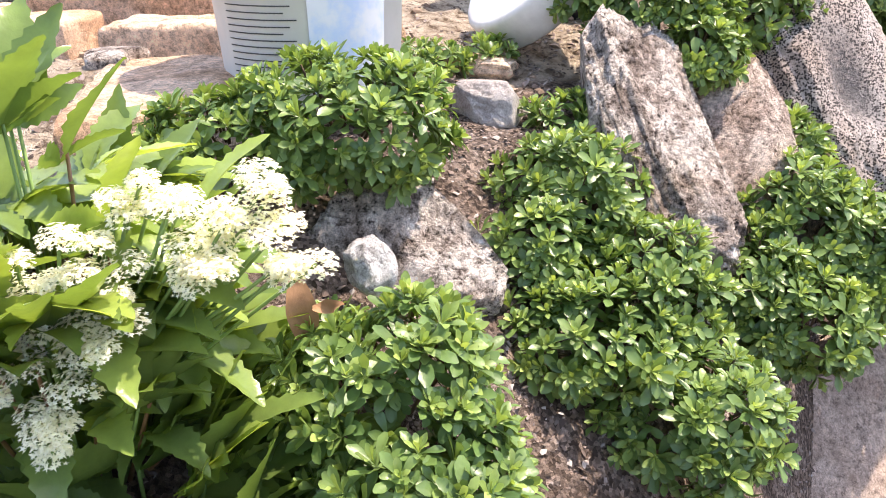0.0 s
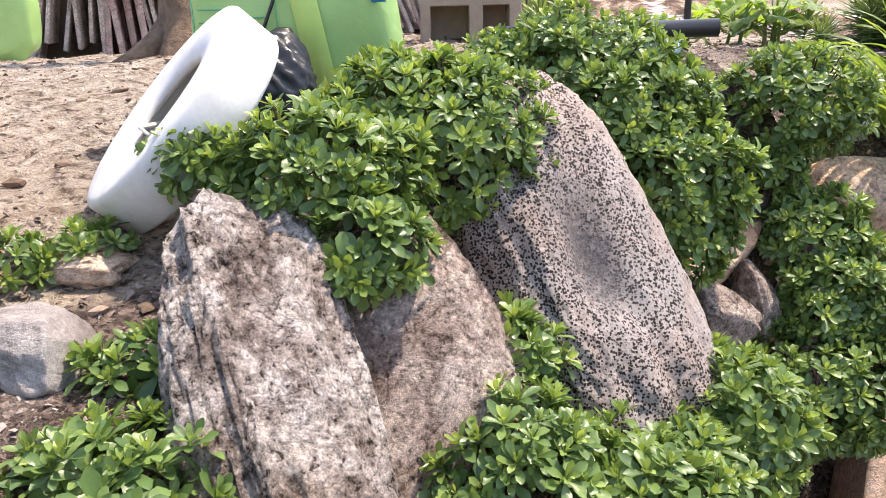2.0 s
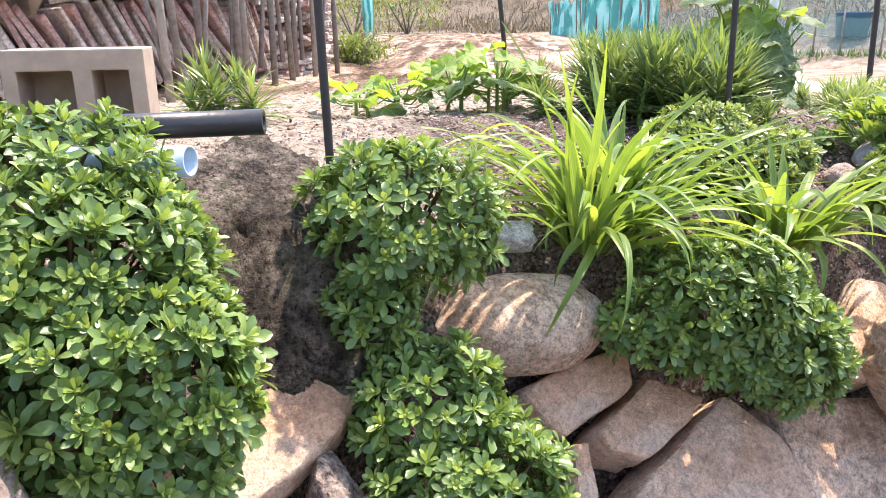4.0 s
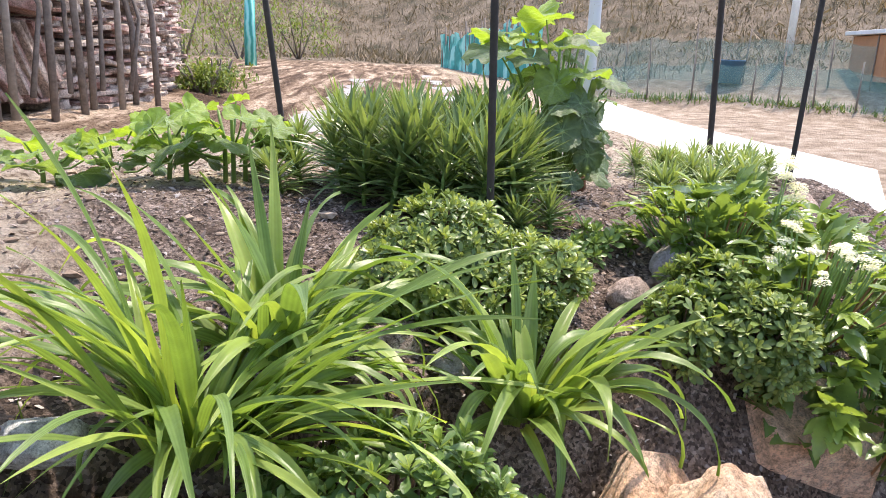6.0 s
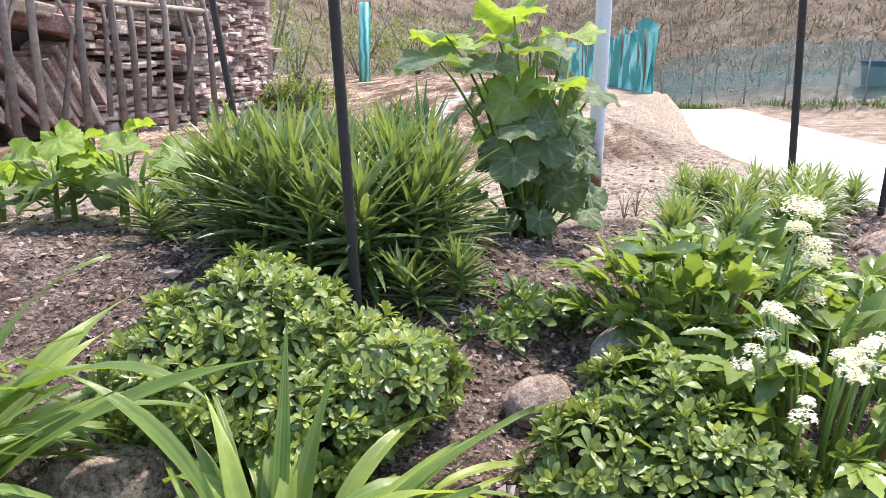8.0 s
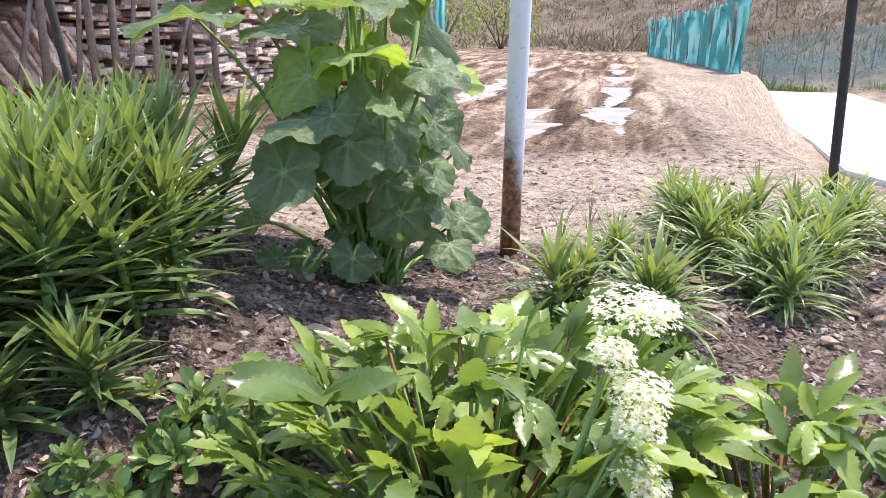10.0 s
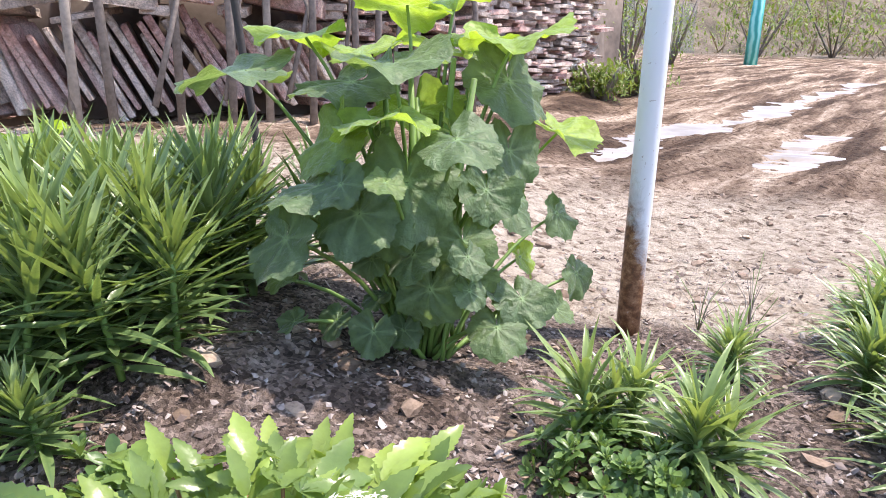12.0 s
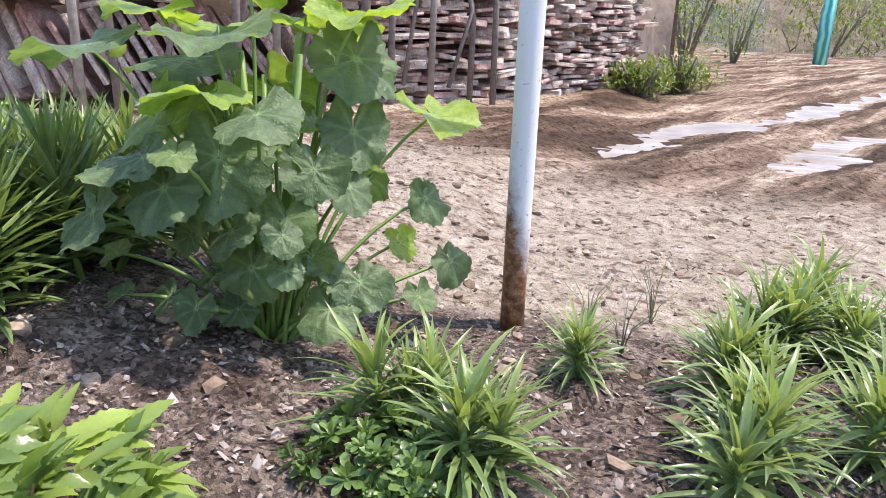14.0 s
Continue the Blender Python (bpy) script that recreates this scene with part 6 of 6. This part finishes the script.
def slab_mesh(name, lx, ly, lz, seed, material, bow=True):
    g = np.random.default_rng(seed)
    m = Mesh()
    box(m, (lx, ly, lz), (0, 0, 0), min(lz * 0.25, 0.006))
    m.v[0] = m.v[0] + g.normal(0, min(0.0022, lz * 0.08), m.v[0].shape)
    m.v[0][:, 2] += (0.16 * lx * (m.v[0][:, 0] / lx) ** 2) if bow else 0
    return m.data(name, material, False)


TILES = [slab_mesh("tile", 0.41 + 0.04 * (i - 2), 0.19, 0.017 + 0.004 * i, 80 + i, RED_TILE if i % 3 else SLATE) for i in range(5)]
SLATES = [slab_mesh("slate", (0.10, 0.16, 0.22, 0.30, 0.13, 0.40, 0.19, 0.26)[i], 0.22, (0.020, 0.030, 0.024, 0.034, 0.042, 0.026, 0.018, 0.030)[i], 90 + i, SLATE if i % 3 else RED_TILE, False) for i in range(8)]
SLABS = [slab_mesh("slab", 0.24 + 0.075 * i, 0.32, 0.050 + 0.016 * (i % 3), 190 + i, SLATE if i % 2 else RED_TILE, False) for i in range(4)]
g = np.random.default_rng(9)


def TILT(s):
    """Tiles lean one way, stand up in the middle and lean the other way."""
    return float(np.interp(s, (0.0, 1.3, 1.75, 2.1, 3.0, 4.3), (128, 116, 92, 76, 62, 54)))


s = 0.3
while s < 4.25:
    x, y, a = along(s)
    tilt = TILT(s) + g.normal(0, 3.2)
    ob = part("tile", TILES[g.integers(5)], None, stack)
    z0 = gz(x, y)
    ob.matrix_basis = pose(x + 0.008 * g.normal(), y + 0.016 * g.normal(), z0 + 0.24 + 0.022 * g.normal(), 0, 0, math.degrees(a)) @ pose(0, 0, 0, 0, tilt + 14 * (g.random() < 0.04), 0) @ pose(0, 0, 0, g.normal(0, 2), 0, g.normal(0, 3)) @ pose(0, -0.03, 0)
    s += g.uniform(0.034, 0.056)
s = 0.3
while s < 4.3:                        # loose slabs laid flat on top
    for lay in range(5):
        x, y, a = along(s + g.uniform(-0.12, 0.12))
        small = lay in (0, 3) or g.random() < 0.25
        ob = part("slate" if small else "slab", SLATES[g.integers(8)] if small else SLABS[g.integers(4)], None, stack)
        ob.matrix_basis = pose(x, y + 0.03 * g.normal(), gz(x, y) + 0.475 + 0.062 * lay + g.normal(0, 0.008), g.normal(0, 7), g.normal(0, 8), math.degrees(a) + g.normal(0, 22))
    s += g.uniform(0.28, 0.40)
for lay in range(34):                 # flat courses of the far part
    s = 4.2 + g.uniform(0, 0.2)
    while s < 8.2:
        x, y, a = along(s)
        if lay * 0.031 < 0.98 + 0.1 * math.sin(s * 3):
            ob = part("slate", SLATES[g.integers(8)], None, stack)
            ob.matrix_basis = pose(x + g.normal(0, 0.03), y + g.normal(0, 0.03), gz(x, y) + 0.015 + 0.031 * lay + g.normal(0, 0.004), g.normal(0, 2), g.normal(0, 3.0), math.degrees(a) + g.normal(0, 11))
        s += g.uniform(0.17, 0.34) * (1 + 0.12 * max(0, s - 5))

# stick fence in front of the stack
fence = thing("stick_fence", "rough fence of branches and a rail before the tile stack", "fence")
for i in range(11):
    t = i / 10
    x, y = 1.15 + 1.12 * t + g.normal(0, 0.02), 4.08 + 1.95 * t + g.normal(0, 0.05)
    z0 = gz(x, y)
    m = Mesh()
    h = g.uniform(0.85, 1.3)
    tube(m, [(x, y, z0 - 0.05), (x + g.normal(0, 0.012), y, z0 + h * 0.5), (x + g.normal(0, 0.07), y, z0 + h)], [0.019, 0.017, 0.012], 7)
    part("upright", m, WOOD if i % 4 == 0 else STICK, fence)
m = Mesh()
tube(m, [(1.13, 4.04, 1.83), (1.71, 5.05, 1.83), (2.27, 6.03, 1.84)], 0.014, 8)
part("rail", m, WOOD, fence)
for i in range(7):
    t = i / 7
    m = Mesh()
    x, y = 1.18 + 1.08 * t, 4.08 + 1.9 * t
    tube(m, [(x, y, gz(x, y) + 0.1), (x + g.uniform(-0.1, 0.1), y + 0.12, gz(x, y) + 0.5), (x + g.uniform(-0.2, 0.2), y + 0.2, gz(x, y) + 0.95)], [0.014, 0.011, 0.006], 6)
    part("branch", m, STICK, fence)
wood_stake = thing("wooden_stake", "grey weathered wooden stake", "stake", (-0.02, 3.60, 1.12))
m = Mesh()
tube(m, [(0, 0, 0), (0.01, 0.01, 0.5), (0.0, 0.02, 1.1)], [0.019, 0.018, 0.017], 8)
part("shaft", m, WOOD, wood_stake)

# ---- far field: pale slab, net fence, bin, brush ----
slab = Mesh()
sl = [(8.6, 5.2), (12.0, 7.6), (14.3, 13.9), (17.4, 20.2), (14.7, 20.9), (11.9, 15.7), (9.8, 11.1), (8.7, 9.0)]
k = len(sl)
slab.add([(x, y, 0.04) for x, y in sl] + [(x, y, 0.16) for x, y in sl], [tuple(range(k, 2 * k)), tuple(reversed(range(k)))] + [(i, (i + 1) % k, k + (i + 1) % k, k + i) for i in range(k)])
tagged(part("concrete_slab", slab, SLAB, smooth=False), "pale concrete slab in the field", "slab", kind="structure")

NET, nt, p = mat("fence_net")
tb = nt.nodes.new("ShaderNodeBsdfTransparent")
mx = nt.nodes.new("ShaderNodeMixShader")
mx.inputs[0].default_value = 0.34
p.inputs["Base Color"].default_value = (0.20, 0.37, 0.34, 1)
p.inputs["Roughness"].default_value = 0.8
nt.links.new(tb.outputs[0], mx.inputs[1])
nt.links.new(p.outputs[0], mx.inputs[2])
nt.links.new(mx.outputs[0], nt.nodes["Material Output"].inputs["Surface"])


def net_fence(label, pts, h, material, posts=True, sag=0.12, dense=False):
    top = thing("net_fence", label, "fence", (0, 0, 0))
    g = np.random.default_rng(int(abs(pts[0][0]) * 10) + 3)
    P = np.array(pts, float)
    sg = np.r_[0, np.cumsum(np.hypot(*np.diff(P, axis=0).T))]
    m = Mesh()
    v, f = [], []
    n = int(sg[-1] / (0.04 if dense else 0.12))
    for i in range(n + 1):
        s = sg[-1] * i / n
        x, y = np.interp(s, sg, P[:, 0]), np.interp(s, sg, P[:, 1])
        hh = h * (1 - sag * abs(math.sin(s * 1.7)) + (0.10 * math.sin(s * 6.3) + 0.04 * math.sin(s * 15) + 0.22 * (s / sg[-1] - 0.4) if dense else 0))
        for k in range(5):
            fold = 0.17 * math.sin(s * 11 + 0.35 * k) + 0.06 * math.sin(s * 29) if dense else 0.0
            v.append((x + 0.03 * math.sin(s * 9 + k), y + 0.05 * math.cos(s * 7 + k) + fold, gz(x, y) + hh * k / 4))
    for i in range(n):
        for k in range(4):
            a = i * 5 + k
            f.append((a, a + 5, a + 6, a + 1))
    m.add(v, f)
    part("net", m, material, top)
    s = 0.0
    while posts and s < sg[-1]:
        x, y = np.interp(s, sg, P[:, 0]), np.interp(s, sg, P[:, 1])
        m = Mesh()
        tube(m, [(x, y, gz(x, y) - 0.1), (x + g.normal(0, 0.05), y, gz(x, y) + h * g.uniform(0.95, 1.3))], [0.03, 0.022], 6)
        part("post", m, STICK, top)
        s += g.uniform(0.7, 1.6) * (0.5 if dense else 1.0)
    return top


net_fence("green net fence on crooked posts across the field", [(15.9, 22.3), (17.7, 20.9), (20.9, 14.3), (24.5, 8.5)], 1.15, NET)
net_fence("green net fence on crooked posts farther off", [(16.5, 25.5), (19.5, 20.9), (20.9, 17.3), (22.3, 15.3), (26, 10.5)], 1.4, NET)
net_fence("gathered teal netting hung on posts", [(11.7, 20.9), (10.9, 18.2), (10.1, 15.6), (9.35, 13.2), (8.75, 11.5)], 0.95, TEAL, True, 0.12, True)
net_fence("teal net fence at the road's end", [(-6.0, 26.0), (0.0, 27.5), (5.0, 26.0)], 1.5, NET)
tp = thing("teal_post", "teal net-wrapped post beside the road", "post", (5.5, 18.0, gz(5.5, 18.0)))
m = Mesh()
tube(m, [(0, 0, 0), (0, 0.02, 0.8), (0.02, 0, 1.7)], [0.13, 0.12, 0.10], 10)
part("wrap", m, TEAL, tp)
bn = thing("blue_bin", "dark blue plastic bin by the net fence", "bin", (20.5, 18.4, gz(20.5, 18.4)))
m = Mesh()
lathe(m, [(0.0, 0.0), (0.42, 0.0), (0.50, 0.66), (0.53, 0.67), (0.53, 0.71), (0.48, 0.71), (0.41, 0.05), (0.0, 0.05)], 24)
part("body", m, BLUE_BIN, bn)
rb = thing("shed", "low orange-brown shed with a pale roof at the field's edge", "shed", (24.6, 14.4, gz(24.6, 14.4) - 0.1), rz=-35)
m = Mesh()
box(m, (4.0, 2.5, 1.3), (0, 0, 0.65), 0.02)
part("wall", m, plain_mat("orange_brown_board", (0.42, 0.20, 0.10), 0.8, 0.2, 2), rb, smooth=False)
m = Mesh()
box(m, (4.4, 2.9, 0.12), (0, 0, 1.38), 0.02)
part("roof", m, SLAB, rb, smooth=False)
for x, y in [(23.5, 18.7)]:
    lp = thing("utility_pole", "slim white pole in the field", "pole", (x, y, gz(x, y)))
    m = Mesh()
    tube(m, [(0, 0, -0.2), (0.02, 0, 3), (0.03, 0, 6.5)], [0.13, 0.12, 0.1], 10)
    part("shaft", m, WHITE_PAINT, lp)

# weeds along the foot of the near net fence
g = np.random.default_rng(27)
m = Mesh()
for _ in range(1500):
    q = g.random()
    x, y = np.interp(q, (0, 0.25, 0.75, 1), (15.9, 17.7, 20.9, 24.5)) + g.normal(0, 0.16), np.interp(q, (0, 0.25, 0.75, 1), (22.3, 20.9, 14.3, 8.5)) + g.normal(0, 0.16)
    a, el = g.uniform(0, 6.283), g.uniform(0.5, 1.4)
    c0 = np.array([x, y, gz(x, y) - 0.02])
    d = np.array([math.cos(a) * math.cos(el), math.sin(a) * math.cos(el), math.sin(el)]) * g.uniform(0.10, 0.30)
    n_ = np.array([-math.sin(a), math.cos(a), 0]) * g.uniform(0.012, 0.03)
    m.add([c0 - n_, c0 + n_, c0 + d * 0.6 + n_ * 0.7, c0 + d], [(0, 1, 2), (0, 2, 3)], young=0.3 * g.random())
tagged(part("weeds", m, BUSH, smooth=False), "low green weeds along the net fence", "weeds", kind="stuff")

# dry brush and bushes over the hillside
g = np.random.default_rng(15)
m = Mesh()
for _ in range(21000):
    an, r_ = g.uniform(-1.5, 1.6), g.uniform(25, 64)
    x, y = 3 + r_ * math.sin(an), 2 + r_ * math.cos(an)
    if x < 12 and x > -3 and y < 34 and g.random() < 0.8:
        continue
    z = gz(x, y)
    hgt = g.uniform(0.10, 0.42) * (1 + 1.4 * (g.random() < 0.12))
    for k in range(9):
        a, el = g.uniform(0, 6.283), g.uniform(0.2, 1.5)
        c0 = np.array([x + g.normal(0, 0.5), y + g.normal(0, 0.5), z - 0.06])
        d = np.array([math.cos(a) * math.cos(el), math.sin(a) * math.cos(el), math.sin(el)]) * hgt * g.uniform(0.6, 1.3)
        n_ = np.array([-math.sin(a), math.cos(a), g.uniform(-0.6, 0.6)]) * g.uniform(0.006, 0.026)
        m.add([c0 - n_, c0 + n_, c0 + d * 0.6 + n_ * 0.8 + g.normal(0, 0.03, 3), c0 + d], [(0, 1, 2), (0, 2, 3)])
tagged(part("brush", m, BRUSH, smooth=False), "dry brown brush covering the hillside", "brush", kind="stuff")


def bush(label, at, seed, rad, hgt, n=900):
    g = np.random.default_rng(seed)
    top = thing("bush", label, "bush", at, "bushes by the road")
    m = Mesh()
    for k in range(7):
        a = g.uniform(0, 6.283)
        tube(m, [(0, 0, -0.1), (rad * 0.4 * math.cos(a), rad * 0.4 * math.sin(a), hgt * 0.5), (rad * 0.7 * math.cos(a), rad * 0.7 * math.sin(a), hgt * 0.95)], [0.03, 0.02, 0.008], 5)
    tagged(part("branch_mass", m, STICK, top), kind="stuff")
    m = Mesh()
    for _ in range(n):
        d = g.normal(0, 1, 3)
        d /= np.linalg.norm(d)
        q = g.random() ** 0.4 * (1 + 0.3 * math.sin(4 * math.atan2(d[1], d[0]) + seed))
        c0 = np.array([rad * q * d[0], rad * q * d[1], hgt * (0.5 + 0.5 * q * d[2])])
        v, f = SPOONS[g.integers(3)]
        m.add(place(v, c0, g.normal(0, 1, 3) + (0, 0, 0.5), (0, 0, 1), g.uniform(0.06, 0.12) * max(0.6, rad)), f, young=g.random())
    part("foliage", m, BUSH, top)


for i, (x, y, r_, h) in enumerate([(2.6, 12.5, 0.8, 1.7), (3.1, 14.6, 0.9, 2.0), (2.2, 10.6, 0.6, 1.2), (3.9, 17.0, 0.8, 1.3), (3.2, 9.2, 0.35, 0.35), (2.9, 8.3, 0.3, 0.28), (6.5, 24.0, 1.4, 2.0), (9.0, 26.5, 1.6, 2.0), (1.4, 17.0, 1.6, 2.6)]):
    bush("bush of pale green spring leaves beside the road", (x, y, gz(x, y)), 100 + i, r_, h)

# shallow water standing in the wheel ruts
WET, nt, p = mat("silty_water")
nt.links.new(ramp(nt, noise_out(nt, 5, 6), [(0.35, (0.22, 0.18, 0.15)), (0.65, (0.36, 0.32, 0.29))]), p.inputs["Base Color"])
p.inputs["Roughness"].default_value = 0.38
p.inputs["Specular IOR Level"].default_value = 0.3
bump(nt, p, noise_out(nt, 14, 3), 0.15, 0.01)
for u0, ya, yb, w in [(2.82, 4.85, 13.5, 0.24), (3.62, 5.1, 6.9, 0.21), (4.16, 4.95, 16.0, 0.21)]:
    m = Mesh()
    n = 170
    v = []
    for i in range(n + 1):
        y = ya + (yb - ya) * i / n
        x0 = u0 + 0.42 * (y - 4.87) - 0.05 * math.sin(y * 2.1) - 0.03 * math.sin(y * 5.3 + 1)
        ends = step(i / 17) * step((n - i) / 17)
        zc = gz(x0, y) + 0.027 * ends * (0.7 + 0.3 * math.sin(y * 3.1)) - 0.006
        for q in np.linspace(-1, 1, 13):
            rim = abs(q) == 1 or i < 6 or i > n - 6
            v.append((x0 + q * w, y, min(zc, gz(x0 + q * w, y) - 0.006) if rim else zc))
    f = [(i * 13 + q, i * 13 + q + 1, i * 13 + q + 14, i * 13 + q + 13) for i in range(n) for q in range(12)]
    m.add(v, f)
    tagged(part("puddle", m, WET), "shallow silty water standing in a wheel rut", "puddle", kind="structure")
